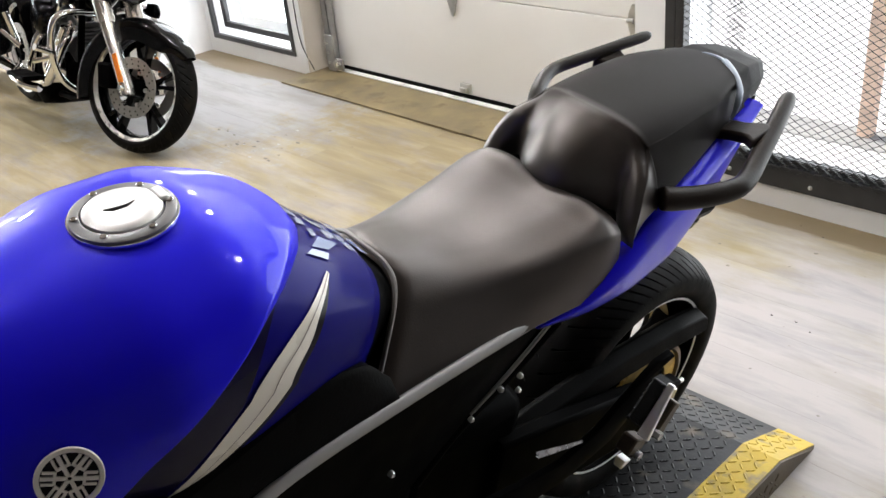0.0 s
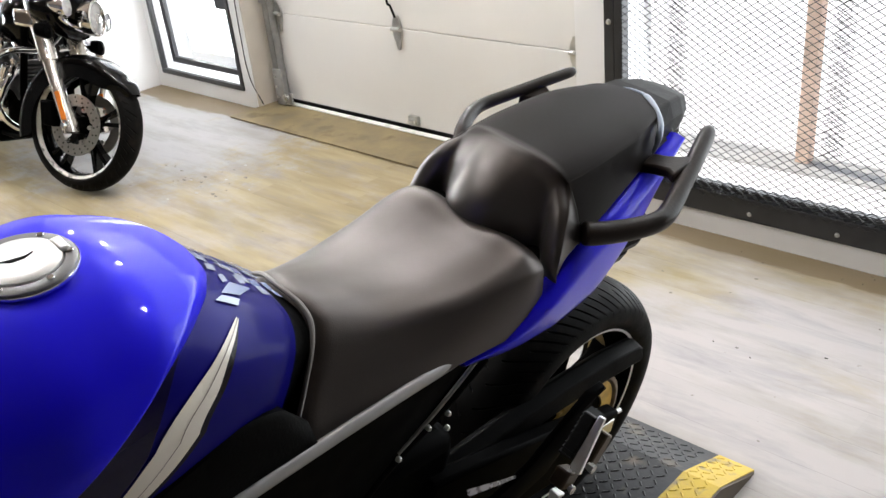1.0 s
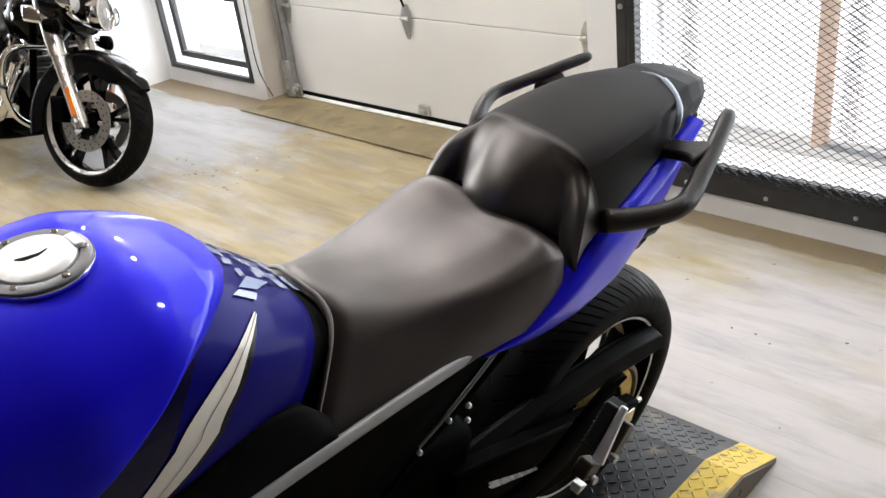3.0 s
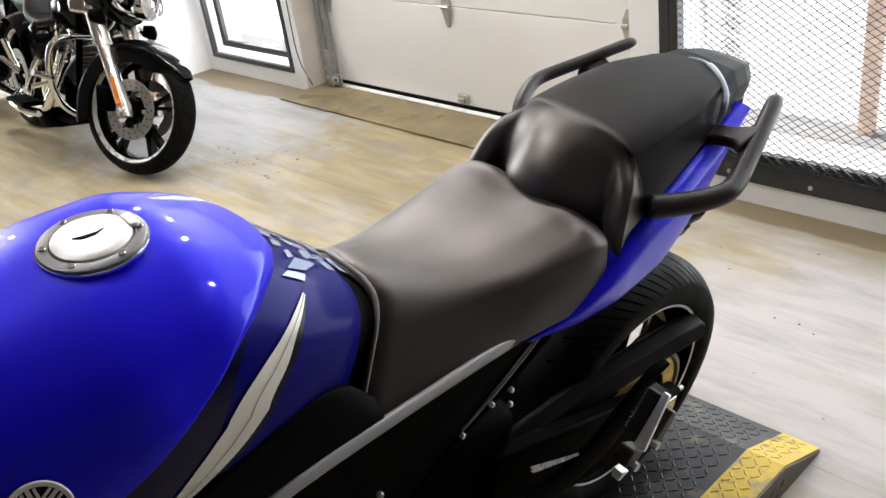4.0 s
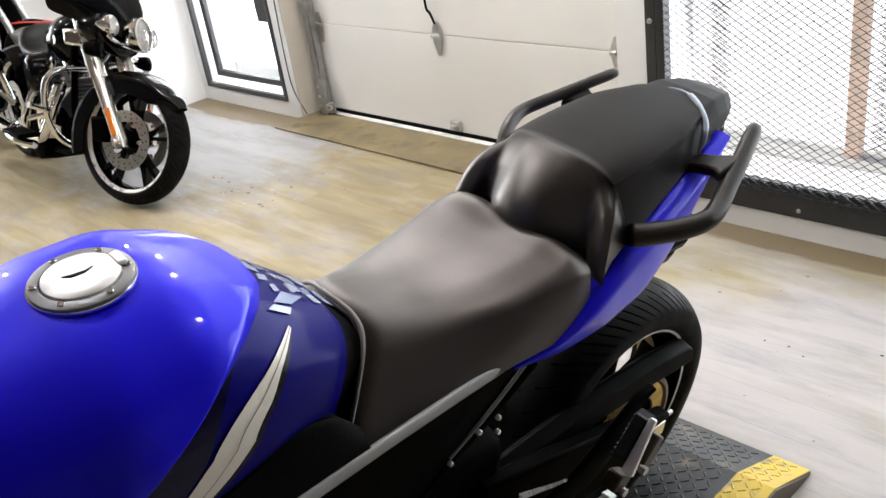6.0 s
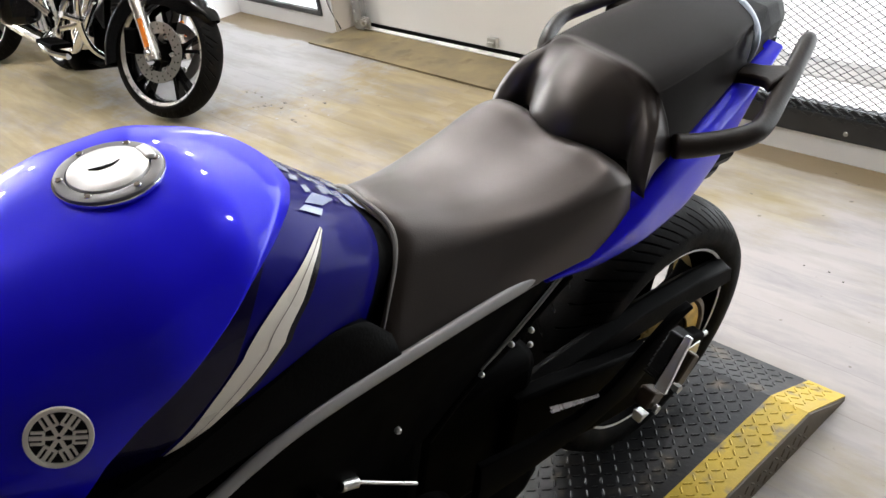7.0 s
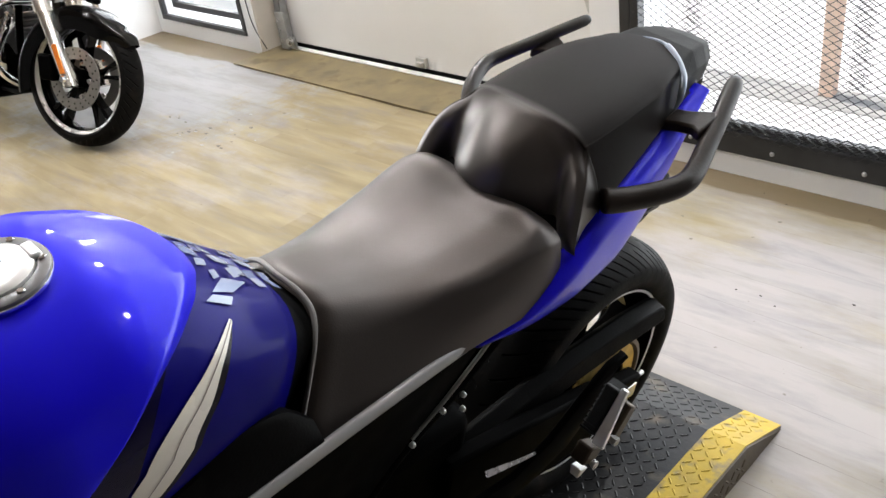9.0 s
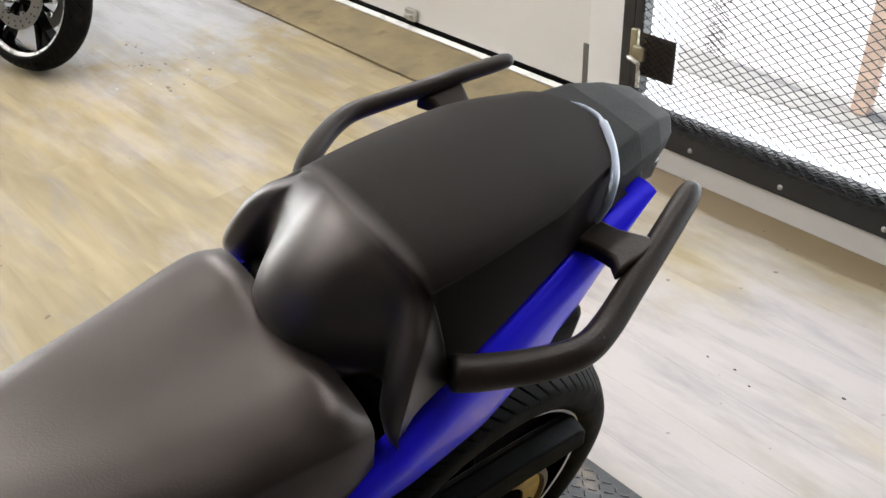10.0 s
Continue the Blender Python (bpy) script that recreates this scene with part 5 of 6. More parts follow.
# frame strip, subframe and bolts
for s in (1, -1):
    st = curve_pts([(.476, s * .140, .773), (.50, s * .150, .778), (.55, s * .154, .776), (.62, s * .158, .774), (.73, s * .164, .769), (.82, s * .170, .765), (.90, s * .175, .760), (.96, s * .1785, .752), (1.005, s * .181, .740), (1.04, s * .183, .728), (1.09, s * .186, .708), (1.16, s * .190, .678), (1.28, s * .195, .63)], 6)
    rows = [[p + Vector((0, s * .0075 * math.cos(a) - s * .004, .0115 * math.sin(a))) for a in np.linspace(-2.2, 2.2, 11)] for p in st]
    part("frame_strip", grid(rows, closed=True, caps=True), SILVER, bike, "long silver painted frame strip")
    part("subframe_tube", tube(curve_pts([(.40, s * .105, .700), (.50, s * .105, .628), (.60, s * .105, .565), (.68, s * .11, .50)]), 0.013, 10), BLACKPAINT, bike)
    part("frame_web", grid([[(.43, s * .112, .728), (.455, s * .126, .765)], [(.50, s * .116, .664), (.52, s * .146, .770)], [(.587, s * .119, .603), (.62, s * .150, .768)], [(.70, s * .125, .52), (.73, s * .157, .762)], [(.84, s * .135, .40), (.86, s * .166, .755)], [(1.05, s * .14, .34), (1.05, s * .180, .715)], [(1.28, s * .15, .38), (1.28, s * .19, .62)]]), BLACKPAINT, bike, "black frame plate", sub=1)
    for x, z, y in ((.489, .610, .126), (.492, .641, .125), (.534, .633, .125), (.592, .601, .125), (.790, .640, .165)):
        part("bolt", lathe([(0.0, .007), (.0034, .007), (.0050, .0045), (.0050, 0)], 14, Matrix.Translation((x, s * y, z)) @ (pose(0, 0, 0) if s > 0 else pose(0, 0, 0, 0, 0, 180))), ZINC, bike, "bright bolt head")
part("tray_edge", tube(curve_pts([(.427, .120, .724), (.469, .120, .687), (.523, .120, .644), (.587, .120, .603)]), 0.0035, 8), mat("dull_grey_edge", (0.22, 0.22, 0.21), 0.4, 0.5), bike, "thin grey edge of the tray")
part("battery_box", box(.56, .76, -.088, .088, .44, .76), BLACKPL, bike, "black plastic box under the seat", bevel=0.03)
part("pivot_housing", box(.43, .70, -.115, .115, .26, .56), BLACKPAINT, bike, "black swing arm pivot housing", bevel=0.03)
part("shock", tube([(.42, .03, .40), (.56, .03, .66)], 0.035, 14), BLACKPAINT, bike)

# engine and lower parts, dark
part("engine", box(.68, 1.24, -.13, .13, .16, .70), BLACKPAINT, bike, "black engine block in shadow", bevel=0.04)
rows = []
for x, w, z0, z1 in ((.30, .07, .12, .20), (.36, .11, .09, .25), (.55, .135, .075, .27), (.85, .14, .07, .26), (1.02, .11, .09, .24), (1.10, .06, .12, .20)):
    rows.append([Vector((x, w * math.cos(a), (z0 + z1) / 2 + (z1 - z0) / 2 * math.sin(a))) for a in np.linspace(0, 2 * math.pi, 21)[:-1]])
part("belly_muffler", grid(rows, closed=True, caps=True), BLACKPAINT, bike, "black muffler slung under the engine", sub=1)
part("linkage", box(.18, .46, -.05, .05, .16, .24), BLACKPAINT, bike, bevel=0.02)
part("engine_cover", lathe([(0, .05), (.06, .05), (.085, .03), (.09, 0)], 32, Matrix.Translation((.74, .16, .36))), BLACKPAINT, bike)
part("silver_guard", grid([[(.483, .187, .516), (.479, .193, .504), (.477, .185, .501)], [(.40, .191, .489), (.40, .194, .481), (.40, .185, .478)], [(.347, .189, .468), (.345, .191, .462), (.346, .185, .460)]]), mat("dull_guard_steel", (0.30, 0.30, 0.32), 0.28, 0.9, var=0.3, scale=60), bike, "small bright heel guard")
part("shift_rod", tube([(.845, .150, .556), (.735, .160, .484)], 0.0032, 8), STEEL, bike, "slim bright shift rod")
part("rod_end", tube([(.87, .150, .566), (.842, .150, .555)], 0.009, 10), ZINC, bike)
part("shift_bracket", tube(curve_pts([(.93, .165, .60), (.90, .168, .55), (.885, .16, .50), (.91, .15, .46)]), 0.011, 10), BLACKPAINT, bike)
part("lower_fairing", grid([[(1.30, .205, .72), (1.30, .20, .30)], [(1.12, .212, .66), (1.10, .205, .26)], [(.98, .205, .56), (.93, .20, .24)]]), BLACKPL, bike, sub=1)

GREYPL = mat("grey_grained_plastic", (0.10, 0.10, 0.10), 0.5, var=0.15, scale=12, bump=0.25, bscale=220, spec=0.3)

# front end: yoke cover, far handlebar, inner fairing, front wheel
part("yoke_cover", lathe([(0, .06), (.05, .055), (.085, .03), (.09, 0)], 28, Matrix.Translation((1.395, -.02, .955)) @ pose(0, 0, 0, 90, 0, 0)), GREYPL, bike, "grey plastic yoke cover")
BARS = {-1: [(1.40, -.10, 1.00), (1.34, -.20, 1.005), (1.255, -.31, .995), (1.215, -.352, .991)], 1: [(1.46, .08, 1.02), (1.52, .18, 1.03), (1.60, .29, 1.015), (1.62, .34, 1.004)]}
for s in (1, -1):
    pts = [Vector(p) for p in BARS[s]]
    out = (pts[3] - pts[2]).normalized()
    bar = part("handlebar", tube(curve_pts(pts), 0.011, 12), BLACKPAINT, bike, "black handlebar")
    part("grip", tube([pts[2] + out * .01, pts[3] + out * .012], 0.0155, 18), BLUEGRIP, bar, "blue hand grip")
    part("bar_end", tube([pts[3] + out * d for d in (.011, .020, .045, .062)], [0.010, 0.0135, 0.014, 0.011], 18), BLACKPL, bar, "black bar end weight")
    part("inner_fairing", grid([[(1.255, s * .195, .855), (1.25, s * .222, .83), (1.24, s * .225, .76)], [(1.289, s * .198, .880), (1.295, s * .232, .862), (1.28, s * .238, .77)], [(1.343, s * .215, .968), (1.360, s * .248, .945), (1.35, s * .250, .80)], [(1.40, s * .22, .992), (1.42, s * .262, .970), (1.42, s * .262, .82)], [(1.55, s * .19, 1.01), (1.55, s * .255, .99), (1.55, s * .26, .84)]]), GREYPL, bike, "matt grey inner fairing", sub=2)
    part("fork_leg", tube([(1.38, s * .10, .99), (1.58, s * .10, .115)], 0.027, 14), ALU, bike)
fw = part("front_wheel", lathe([(0.235, -.05), (0.216, -.055), (0.20, 0), (0.216, .055), (0.235, .05), (0.216, 0)], 60, Matrix.Translation((1.58, 0, .115)), closed=True), BLACKPAINT, bike, "black cast front wheel")
t2 = part("tyre", tyre(0.30, 0.12, 200, False), RUBBER, fw)
t2.location = (1.58, 0, .115)
for k in range(5):
    a = 2 * math.pi * k / 5
    part("spoke", tube([(1.58 + .03 * math.cos(a), 0, .115 + .03 * math.sin(a)), (1.58 + .21 * math.cos(a), 0, .115 + .21 * math.sin(a))], 0.018, 8), BLACKPAINT, fw)
part("nose_fairing", grid([[(1.42, y, 1.03 - 1.2 * y * y), (1.58, y * .95, 1.12 - 1.5 * y * y), (1.78, y * .6, 1.0 - 1.5 * y * y), (1.86, y * .3, .86)] for y in (-.24, -.18, -.1, 0, .1, .18, .24)]), BLUE, bike, "blue nose fairing", sub=1)
part("side_stand", tube(curve_pts([(.78, .13, .26), (.75, .19, .14), (.73, .275, -.032)]), 0.013, 10), BLACKPAINT, bike, "black side stand")


# ---- black touring motorcycle ----
def touring_bike(m, label, group, steer=24):
    """A black touring motorcycle; x forward, the origin under the front axle."""
    t = thing("touring_motorcycle", label, "motorcycle", m, group)
    R = 0.322
    axis = Vector((-math.sin(radians(26)), 0, math.cos(radians(26))))
    S = Matrix.Translation((-0.02, 0, R)) @ Matrix.Rotation(radians(steer), 4, axis) @ Matrix.Translation((0.02, 0, -R))
    # the lamps hang a little lower on the far side
    S2 = Matrix.Translation((-0.02, 0, R - .022)) @ Matrix.Rotation(radians(steer + 13), 4, axis) @ Matrix.Translation((0.02, 0, -R))
    A = Matrix.Translation((0, 0, R))

    def wheel_at(mm, name, label_):
        # chrome lipped rim
        w_ = part(name, lathe([(.270, -.050), (.264, -.058), (.252, -.054), (.240, -.03), (.232, 0), (.240, .03), (.252, .054), (.264, .058), (.270, .050), (.25, 0)], 64, closed=True), BLACKGLOSS, t, label_)
        w_.matrix_local = mm
        for s_ in (-1, 1):
            part("rim_lip", lathe([(.2705, s_ * .0512), (.2650, s_ * .0590), (.2600, s_ * .0590), (.2490, s_ * .0535), (.2440, s_ * .0440)], 64), mat_get("machined_rim"), w_, "bright machined rim lip")
        part("tyre", tyre(R, 0.135, 400, True, 0.8, 25, 0.066), RUBBER, w_, "black road tyre")
        for k in range(5):
            for d in (-.16, .16):
                a = 2 * math.pi * k / 5 + 0.3
                b1 = bmesh.new()
                rows = []
                for r, tw, hy in ((.05, .012, .026), (.14, .009, .022), (.242, .012, .030)):
                    aa = a + d * (.4 + .6 * r / .228)
                    c, s_ = math.cos(aa), math.sin(aa)
                    rows.append([Vector((r * c - q * s_, l, r * s_ + q * c)) for q, l in ((-tw, -hy), (tw, -hy), (tw, hy), (-tw, hy))])
                add_grid(b1, rows, closed=True)
                part("spoke", b1, BLACKGLOSS, w_, bevel=0.003)
        part("hub", lathe([(0, -.075), (.032, -.075), (.038, -.06), (.045, -.02), (.045, .02), (.038, .06), (.032, .075), (0, .075)], 28), BLACKPAINT, w_)
        for s_ in (-1, 1):
            rows = []
            for k in range(72):
                a = 2 * math.pi * k / 72
                ri = .092 + (.012 if k % 12 < 3 else 0)
                rows.append([Vector((r * math.cos(a), s_ * y, r * math.sin(a))) for r, y in ((ri, .066), (.148, .066), (.148, .072), (ri, .072))])
            part("brake_disc", grid(rows, closed=True, loop=True), bpy.data.materials["disc_steel"], w_, "grey drilled brake disc", smooth=False)
            hb = bmesh.new()
            for k in range(20):
                a = 2 * math.pi * k / 20
                for rr in (.115, .135):
                    add_lathe(hb, [(0.0005, s_ * .0735), (.0045, s_ * .0735)], 8, Matrix.Translation((rr * math.cos(a + rr * 3), 0, rr * math.sin(a + rr * 3))))
            part("disc_holes", hb, BLACKPAINT, w_, "drilled holes of the brake disc", kind="stuff")
            for k in range(6):
                a = 2 * math.pi * k / 6
                part("disc_button", lathe([(0.0005, s_ * .077), (.010, s_ * .077), (.012, s_ * .066)], 12, Matrix.Translation((.088 * math.cos(a), 0, .088 * math.sin(a)))), STEEL, w_)
        return w_

    wheel_at(S @ A, "front_wheel", "chrome lipped front wheel with black twin spokes")
    wheel_at(Matrix.Translation((-1.45, 0, R)), "rear_wheel", "chrome lipped rear wheel")

    RAKE = 0.20

    def raked(name, bm, material, parent, label_="", **k):
        """A part of the front end, laid back with the fork."""
        for v in bm.verts:
            v.co.x -= RAKE * max(0.0, v.co.z - R)
        return part(name, bm, material, parent, label_, **k)

    def front(name, bm, material, label_="", parent=None, **k):
        ob = (part if name == "front_fender" else raked)(name, bm, material, t if parent is None else parent, label_, **k)
        if parent is None:
            ob.matrix_local = S2 if name in ("batwing_fairing", "nacelle", "headlamp", "lamp_bar", "passing_lamp", "turn_signal") else S
        return ob

    # fork with chrome sliders, amber reflectors
    for s_ in (-1, 1):
        slider = front("fork_slider", tube([(.012, s_ * .105, R - .035), (0.0, s_ * .105, R), (-.062, s_ * .105, .50), (-.103, s_ * .105, .62)], [.034, .036, .034, .036], 18), bpy.data.materials["warm_chrome"], "polished fork slider")
        front("fork_cover", tube([(-.100, s_ * .105, .61), (-.18, s_ * .105, .90)], [.044, .046], 18), bpy.data.materials["warm_chrome"], "polished fork cover")
        rr = raked("reflector", grid([[(.005 + dx, s_ * (.105 + dy), .415 + dz) for dx, dz, dy in ((.012, -.065, .036), (-.018, -.075, .036), (-.052, .055, .036), (-.022, .065, .036))], [(.005 + dx * .9, s_ * (.105 + dy), .415 + dz * .95) for dx, dz, dy in ((.012, -.065, .043), (-.018, -.075, .043), (-.052, .055, .043), (-.022, .065, .043))]], closed=True, caps=True), ORANGE, slider, "amber side reflector", bevel=0.003)
        raked("axle_cap", lathe([(0, s_ * .155), (.012, s_ * .155), (.016, s_ * .148), (.02, s_ * .12)], 18, Matrix.Translation((0, 0, R))), CHROME, slider)
        raked("caliper", box(-.155, -.07, s_ * .108 - .028, s_ * .108 + .028, R - .02, R + .10), BLACKPAINT, slider, "black brake caliper", bevel=0.012)
    # fender
    rows = []
    for k in range(33):
        a = radians(33 + 165 * k / 32)
        r = .338 + (.035 * (k / 32) ** 2) + (.012 if k < 3 else 0)
        drop = .060 + .03 * math.sin(math.pi * k / 32) + (.0 if k < 26 else .02 * (k - 26) / 6)
        row = []
        for j in range(-8, 9):
            q = j / 8
            if abs(q) < .6:
                y, d = .086 * math.sin(q / .6 * math.pi / 2), .028 * (1 - math.cos(q / .6 * math.pi / 2))
            else:
                y, d = math.copysign(.086 + .004, q), .028 + drop * (abs(q) - .6) / .4
            taper = 1 - .62 * max(0, (5 - k) / 5) ** 1.5
            row.append(Vector(((r - d * taper) * math.cos(a), y * taper, R + (r - d * taper) * math.sin(a))))
        rows.append(row)
    front("front_fender", grid(rows), BLACKGLOSS, "glossy black front fender", sub=1)
    # batwing fairing, headlamp and passing lamps
    rows = []
    for j in range(-12, 13):
        q = j / 12
        x = .045 - .30 * abs(q) ** 1.8
        rows.append([Vector((x - .02, .27 * q, .83 + (.07 * abs(q) ** 2))), Vector((x + .02 * (1 - abs(q)), .30 * q, .90 + .04 * abs(q))), Vector((x + .04 * (1 - abs(q)), .34 * q, 1.0)), Vector((x - .02, .33 * q, 1.12 - .04 * abs(q))), Vector((x - .12, .28 * q, 1.24 - .09 * abs(q)))])
    front("batwing_fairing", grid(rows), BLACKGLOSS, "glossy black batwing fairing", sub=1)
    rows = [[Vector((x, .21 * math.sin(a), .86 + h * math.cos(a))) for a in np.linspace(0, 2 * math.pi, 25)[:-1]] for x, h in ((-.20, .07), (-.14, .11), (-.07, .125), (-.035, .115))]
    front("nacelle", grid(rows, closed=True, caps=True), BLACKGLOSS, "glossy black headlamp nacelle", sub=1)
    HLM = Matrix.Translation((.055, 0, .865)) @ pose(0, 0, 0, 0, 0, -90) @ Matrix.Diagonal((.68, .8, .72, 1))
    hl = front("headlamp", lathe([(.118, -.05), (.122, 0), (.118, .03), (.106, .034), (.102, .022)], 40, HLM), CHROME, "round headlamp in a chrome ring")
    raked("lens", lathe([(0, .034), (.05, .032), (.103, .020)], 36, HLM), LENS, hl, "clear headlamp lens")
    raked("reflector_bowl", lathe([(0, .037), (.03, .036), (.035, .034)], 24, HLM), CHROME, hl)
    front("lamp_bar", tube(curve_pts([(-.03, -.16, .83), (0.0, -.10, .80), (0.0, .10, .80), (-.03, .16, .83)]), .013, 10), CHROME, "chrome lamp bar")
    for s_ in (-1, 1):
        pl = front("passing_lamp", lathe([(.0, -.07), (.032, -.065), (.048, -.02), (.050, .01), (.044, .018)], 30, Matrix.Translation((.01, s_ * .175, .875)) @ pose(0, 0, 0, 0, 0, -90)), CHROME, "round chrome passing lamp")
        raked("lens", lathe([(0, .022), (.043, .014)], 30, Matrix.Translation((.01, s_ * .175, .875)) @ pose(0, 0, 0, 0, 0, -90)), LENS, pl, "clear lamp lens")
        ts = front("turn_signal", lathe([(0, -.04), (.03, -.038), (.036, 0), (.036, .02), (0, .034)], 24, Matrix.Translation((-.06, s_ * .23, .745)) @ pose(0, 0, 0, 0, 0, -90)), BLACKPAINT, "small black turn signal")
        raked("arm", tube([(-.08, s_ * .23, .745), (-.12, s_ * .13, .78)], .012, 10), CHROME, ts)
        front("fork_clamp", box(-.26, -.14, s_ * .105 - .055, s_ * .105 + .055, .75, .83), CHROME, "chrome fork clamp", bevel=0.015)
        front("handlebar", tube(curve_pts([(-.28, s_ * .05, 1.03), (-.40, s_ * .25, 1.08), (-.58, s_ * .42, 1.0)]), .014, 10), BLACKPAINT)
    def body(name, bm, material, parent, label_="", **k):
        """A part behind the fork, on the short wheelbase."""
        for v in bm.verts:
            if v.co.x < -.35:
                v.co.x = -.35 + (v.co.x + .35) * .70
        return part(name, bm, material, parent, label_, **k)

    # tank, seat, body
    rows = []
    for x, w_, zt, zb in ((-.36, .06, .86, .68), (-.40, .12, .92, .64), (-.50, .165, .935, .61), (-.64, .17, .92, .60), (-.80, .145, .87, .61), (-.94, .09, .79, .63)):
        rows.append([Vector((x, w_ * math.sin(a), zb + (zt - zb) * (.5 + .5 * math.cos(a)) ** .8)) for a in np.linspace(-math.pi, math.pi, 25)[:-1]])
    body("fuel_tank", grid(rows, closed=True, caps=True), BLACKGLOSS, t, "glossy black teardrop tank", sub=1)
    body("tank_badge", lathe([(0, -.16), (.05, -.158)], 20, Matrix.Translation((-.56, 0, .79)) @ Matrix.Diagonal((1.4, 1, .5, 1))), ALU, t, "pale tank badge")
    rows = []
    for x, w_, zt, zb in ((-.80, .06, .72, .65), (-.86, .12, .73, .63), (-.98, .17, .715, .61), (-1.12, .185, .73, .60), (-1.20, .18, .80, .61), (-1.25, .15, .85, .63), (-1.30, .145, .82, .63), (-1.44, .135, .82, .64), (-1.60, .12, .80, .65), (-1.66, .07, .76, .67)):
        rows.append([Vector((x, w_ * math.sin(a), zb + (zt - zb) * (.5 + .5 * math.cos(a)) ** .55)) for a in np.linspace(-math.pi, math.pi, 25)[:-1]])
    body("seat", grid(rows, closed=True, caps=True), mat_get("touring_leather"), t, "smooth black two-step seat", sub=1)
    for s_ in (-1, 1):
        bag = body("saddlebag", box(-1.98, -1.22, s_ * .36 - .11, s_ * .36 + .11, .36, .69), BLACKGLOSS, t, "glossy black hard saddlebag", bevel=0.05)
        body("lid_rail", tube(curve_pts([(-1.97, s_ * .47, .63), (-1.90, s_ * .475, .695), (-1.30, s_ * .475, .695), (-1.23, s_ * .47, .63)]), .012, 10), CHROME, bag, "chrome lid rail")
        body("muffler", tube([(-.95, s_ * .24, .27), (-1.20, s_ * .27, .28), (-1.5, s_ * .29, .30), (-2.25, s_ * .30, .35)], [.030, .038, .048, .048], 20), CHROME, t, "long chrome muffler")
        body("floorboard", box(-.92, -.58, s_ * .33 - .055, s_ * .33 + .055, .30, .325), BLACKPAINT, t, bevel=0.008)
        # chrome engine guard
        body("engine_guard", tube(curve_pts([(-.36, s_ * .06, .65), (-.35, s_ * .17, .655), (-.35, s_ * .25, .63), (-.36, s_ * .28, .55), (-.37, s_ * .275, .42), (-.38, s_ * .24, .33), (-.41, s_ * .16, .26), (-.41, s_ * .05, .24)], 7), .017, 14), CHROME, t, "chrome engine guard bar")
        body("highway_peg", tube([(-.36, s_ * .27, .46), (-.34, s_ * .37, .50)], .017, 12), CHROME, t, "chrome highway peg")
        body("highway_peg", tube([(-.37, s_ * .27, .44), (-.43, s_ * .36, .42)], .013, 12), CHROME, t, "chrome highway peg")
    # engine: crankcase, two cylinders with fins, covers
    body("crankcase", box(-1.02, -.54, -.15, .15, .25, .42), BLACKPAINT, t, "black crankcase", bevel=0.05)
    body("gear_cover", lathe([(0, -.23), (.08, -.23), (.10, -.21), (.105, -.15)], 36, Matrix.Translation((-.70, 0, .37))), CHROME, t, "round chrome cam cover")
    body("clutch_cover", lathe([(0, -.20), (.12, -.20), (.165, -.18), (.175, -.10), (.175, .10), (.12, .15), (0, .15)], 36, Matrix.Translation((-1.02, 0, .25)) @ Matrix.Diagonal((.8, 1, .8, 1)) @ Matrix.Diagonal((1.2, 1, 1, 1))), BLACKPAINT, t)
    for lean_, cx in ((-22, -.62), (22, -.76)):
        mm = Matrix.Translation((cx, -.02, .40)) @ pose(0, 0, 0, 0, -lean_, 0)
        cyl = body("cylinder", box(-.065, .065, -.08, .08, .0, .24, mm), mat_get("cyl_alu"), t, "finned cylinder", bevel=0.002)
        for i in range(9):
            body("fin", box(-.085, .085, -.10, .10, .02 + .022 * i, .031 + .022 * i, mm), mat_get("cyl_alu"), cyl)
        body("rocker_cover", box(-.085, .085, -.095, .095, .225, .29, mm), CHROME, t, "chrome rocker cover", bevel=0.02)
        body("pushrod_tube", tube([mm @ Vector((.03, -.115, .22)), mm @ Vector((.0, -.15, -.02))], .013, 10), CHROME, t, "chrome pushrod tube")
    body("air_cleaner", lathe([(0, -.27), (.07, -.27), (.095, -.25), (.10, -.19)], 36, Matrix.Translation((-.69, 0, .62))), BLACKGLOSS, t, "round black air cleaner")
    body("header_pipe", tube(curve_pts([(-.52, -.10, .56), (-.46, -.19, .50), (-.50, -.24, .38), (-.62, -.26, .29), (-.95, -.24, .27)]), .026, 16), CHROME, t, "chrome header pipe")
    body("header_pipe", tube(curve_pts([(-.84, -.10, .56), (-.84, -.20, .52), (-.90, -.24, .40), (-.98, -.24, .28)]), .026, 16), CHROME, t, "chrome header pipe")
    body("frame_tube", tube(curve_pts([(-.36, -.10, .80), (-.42, -.12, .45), (-.50, -.12, .22), (-.9, -.12, .18)]), .018, 10), BLACKPAINT, t)
    body("frame_tube", tube(curve_pts([(-.36, .10, .80), (-.42, .12, .45), (-.50, .12, .22), (-.9, .12, .18)]), .018, 10), BLACKPAINT, t)
    body("down_brace", tube([(-.40, -.20, .58), (-.60, -.24, .36)], .020, 12), CHROME, t)
    body("footrest_cluster", tube(curve_pts([(-.98, -.30, .33), (-.88, -.36, .30), (-.70, -.36, .28), (-.60, -.30, .26)]), .022, 12), CHROME, t, "chrome brake pedal linkage")
    body("peg_post", tube([(-1.18, -.25, .44), (-1.18, -.30, .60)], .018, 12), CHROME, t, "chrome passenger peg")
    body("peg_post", tube([(-1.10, -.25, .42), (-1.24, -.32, .50)], .016, 12), CHROME, t)
    rows = []
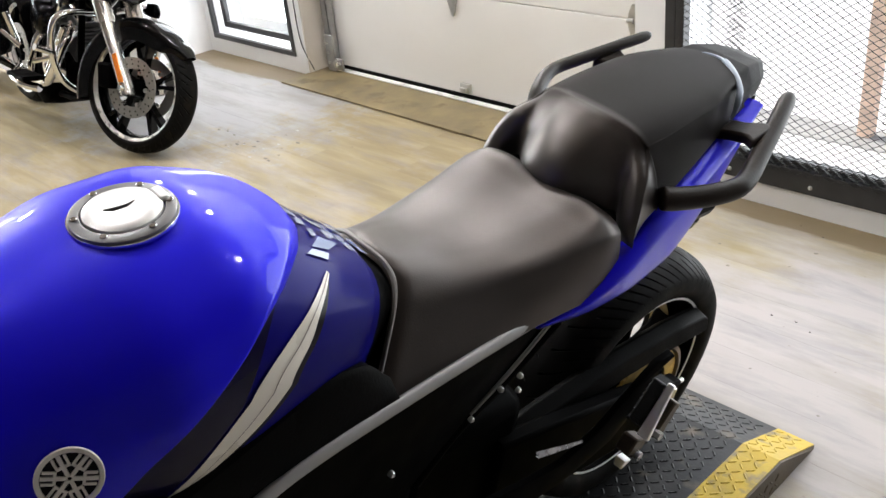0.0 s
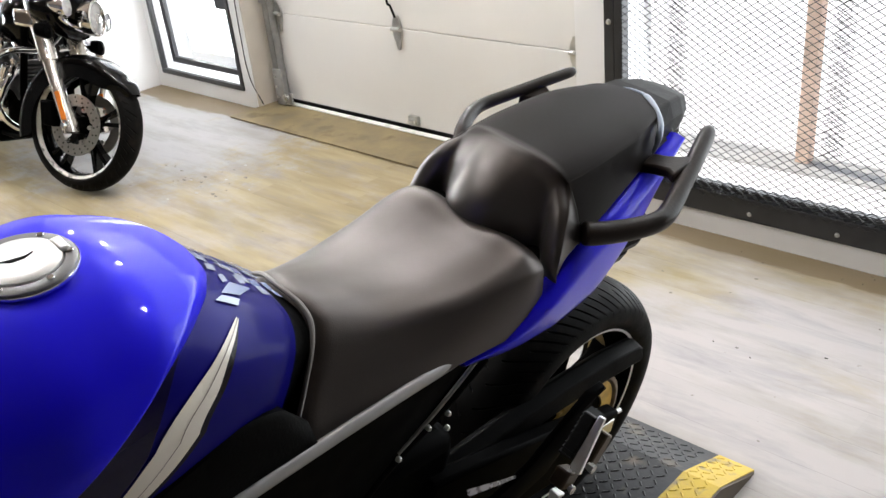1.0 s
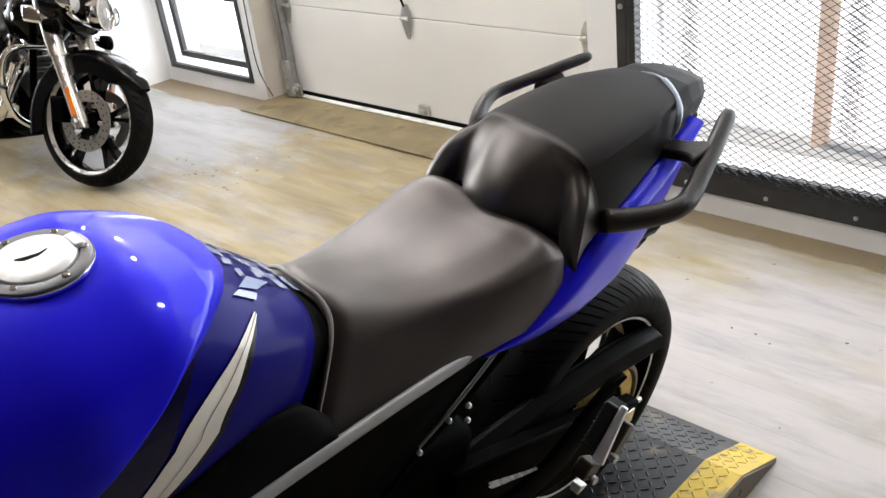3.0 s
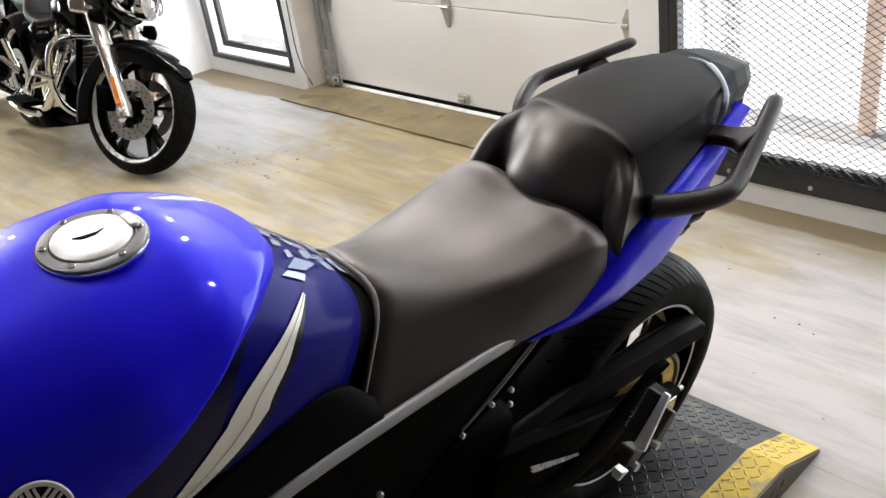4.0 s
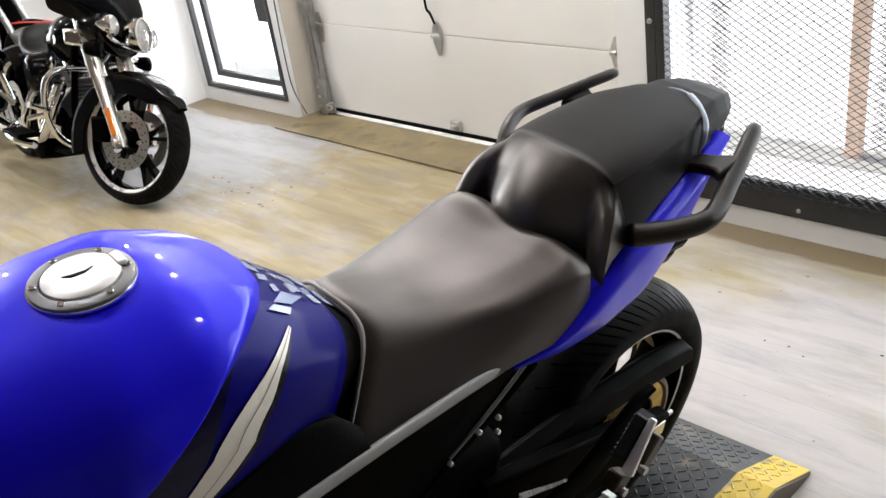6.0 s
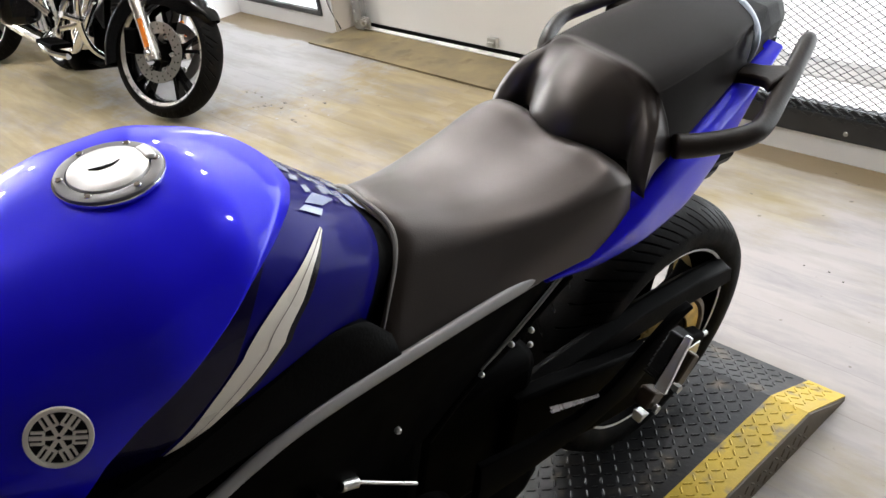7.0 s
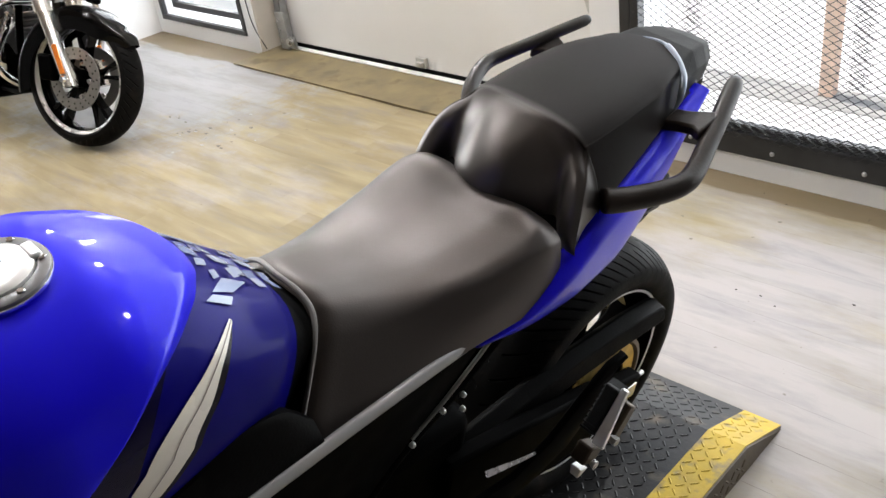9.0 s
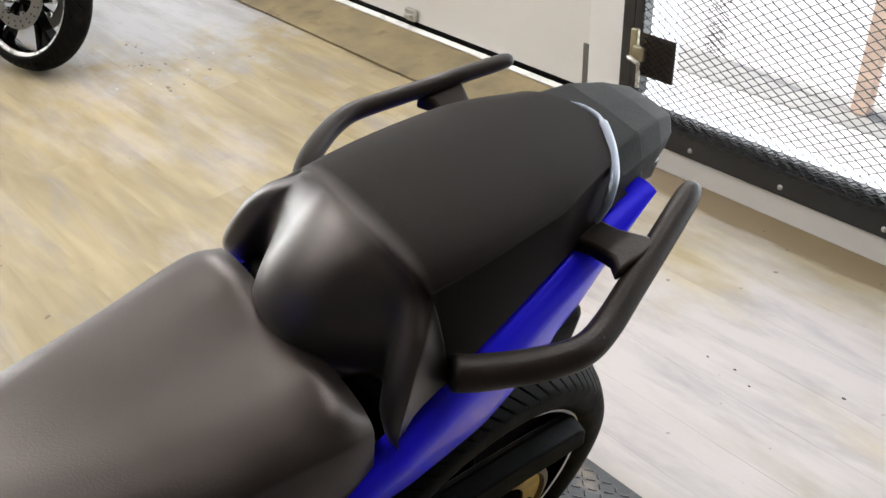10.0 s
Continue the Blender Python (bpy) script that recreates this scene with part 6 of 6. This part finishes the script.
    for k in range(17):
        a = radians(10 + 150 * k / 16)
        rows.append([Vector((-1.92 + .365 * math.cos(a), y, R + (.365 - 3 * y * y) * math.sin(a))) for y in (-.11, -.08, -.03, .03, .08, .11)])
    body("rear_fender", grid(rows), BLACKGLOSS, t, "glossy black rear fender", sub=1)
    body("kick_stand", tube(curve_pts([(-.75, .15, .22), (-.70, .26, .10), (-.66, .32, .045)]), .012, 10), BLACKPAINT, t)
    return t


def mat_get(name):
    return bpy.data.materials[name]


mat("machined_rim", (0.72, 0.71, 0.69), 0.30, 0.55, var=0.05, scale=30)
mat("disc_steel", (0.42, 0.41, 0.38), 0.35, 0.8, var=0.1, scale=40)
mat("warm_chrome", (0.62, 0.59, 0.55), 0.22, 0.9, var=0.06, scale=20)
mat("touring_leather", (0.005, 0.005, 0.0055), 0.36, var=0.1, scale=10, bump=0.2, bscale=200, spec=0.3)
mat("cyl_alu", (0.09, 0.09, 0.09), 0.35, 0.7, var=0.15, scale=30)

touring = touring_bike(Matrix.Translation((-3.475, 2.910, 0)) @ pose(0, 0, 0, -11.5, 0, -1.0), "black touring motorcycle with chrome trim and turned front wheel", "parked touring motorcycles")
copy_thing(touring, Matrix.Translation((-5.66, 2.72, 0)) @ pose(0, 0, 0, -8, 0, 2))

# light dirt bike among the far motorcycles, seen in part
dirt = thing("dirt_motorcycle", "dirt motorcycle with red and green plastics and orange handlebar", "motorcycle", Matrix.Translation((-5.72, 3.45, 0)) @ pose(0, 0, 0, 0, 0, 25))
dw = part("front_wheel", lathe([(.27, -.02), (.26, 0), (.27, .02), (.28, 0)], 40, Matrix.Translation((0, 0, .34)), closed=True), ALU, dirt)
dt = part("tyre", tyre(.34, .085, 120, False), RUBBER, dw)
dt.location = (0, 0, .34)
dw2 = part("rear_wheel", lathe([(.25, -.02), (.24, 0), (.25, .02), (.26, 0)], 40, Matrix.Translation((-1.4, 0, .33)), closed=True), ALU, dirt)
dt2 = part("tyre", tyre(.33, .10, 120, False), RUBBER, dw2)
dt2.location = (-1.4, 0, .33)
part("front_fender", grid([[(x, y, z - 3 * y * y) for y in (-.05, -.025, 0, .025, .05)] for x, z in ((.30, .60), (.15, .66), (0, .68), (-.2, .66))]), RED, dirt, "red front fender", sub=1)
for s in (-1, 1):
    part("fork_leg", tube([(0, s * .09, .34), (-.22, s * .09, .98)], .024, 12), ALU, dirt)
    part("fork_guard", tube([(.035, s * .10, .26), (.02, s * .10, .40), (-.05, s * .10, .62)], [.030, .042, .034], 12), GREEN, dirt, "green fork guard")
    part("tank_shroud", grid([[(-.15, s * .12, .88), (-.18, s * .15, .62)], [(-.35, s * .14, .92), (-.35, s * .16, .58)], [(-.6, s * .10, .92), (-.55, s * .10, .72)]]), BLACKPL, dirt, "black tank shroud", sub=1)
    part("side_plate", grid([[(-.75, s * .11, .88), (-.75, s * .12, .62)], [(-1.15, s * .09, .92), (-1.05, s * .11, .70)]]), RED, dirt, "red side plate")
part("seat", box(-1.2, -.45, -.07, .07, .88, .95), BLACKPL, dirt, bevel=0.03)
part("engine", box(-.75, -.35, -.13, .13, .30, .60), ALU, dirt, "grey engine", bevel=0.04)
part("frame", tube(curve_pts([(-.2, 0, .92), (-.3, 0, .5), (-.4, 0, .28), (-.85, 0, .28), (-1.0, 0, .8)]), .025, 10), BLACKPAINT, dirt)
part("swing_arm", tube([(-.8, .08, .38), (-1.4, .08, .33)], .022, 10), ALU, dirt)
part("handlebar", tube(curve_pts([(-.30, -.40, 1.08), (-.24, -.2, 1.10), (-.22, 0, 1.02), (-.24, .2, 1.10), (-.30, .40, 1.08)]), .014, 10), mat("orange_bar", (0.7, 0.16, 0.03), 0.4), dirt, "orange handlebar")

# ---- floor planks ----
PW, PL = 0.152, 1.22


def plank_mesh(length):
    bm = bmesh.new()
    g, c = 0.00005, 0.0003
    rows = []
    for x, e in ((g, 1), (length - g, -1)):
        rows.append([(x, g, -0.008), (x, g, -0.0003), (x, g + c, 0.0), (x, PW - g - c, 0.0), (x, PW - g, -0.0003), (x, PW - g, -0.008)])
    add_grid(bm, rows, closed=True, caps=True)
    me = bpy.data.meshes.new("plank")
    bm.to_mesh(me)
    bm.free()
    me.materials.append(PLANK)
    return me


plank_me = plank_mesh(PL)
rng = random.Random(11)
count = 0
rest = bmesh.new()
y = YW + 0.24 - PW
while y > -3.6:
    x = -9.0 + (rng.random() * PL - PL)
    while x < 3.6:
        near = y > 1.0 and -5.2 < x + PL / 2 < 1.0 and y < 4.3
        if near and count < 300:
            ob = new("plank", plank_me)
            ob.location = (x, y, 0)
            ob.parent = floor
            count += 1
        else:
            x0, x1 = max(x, -9.0), min(x + PL, 3.6)
            if x1 - x0 > 0.05:
                add_box(rest, x0 + .001, x1 - .001, y + .001, y + PW - .001, -0.008, 0.0)
        x += PL
    y -= PW
me = bpy.data.meshes.new("planks_beyond")
rest.to_mesh(me)
rest.free()
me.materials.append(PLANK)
pb = tagged(new("planks_beyond", me), "worn light wood planks", kind="stuff")
pb.parent = floor
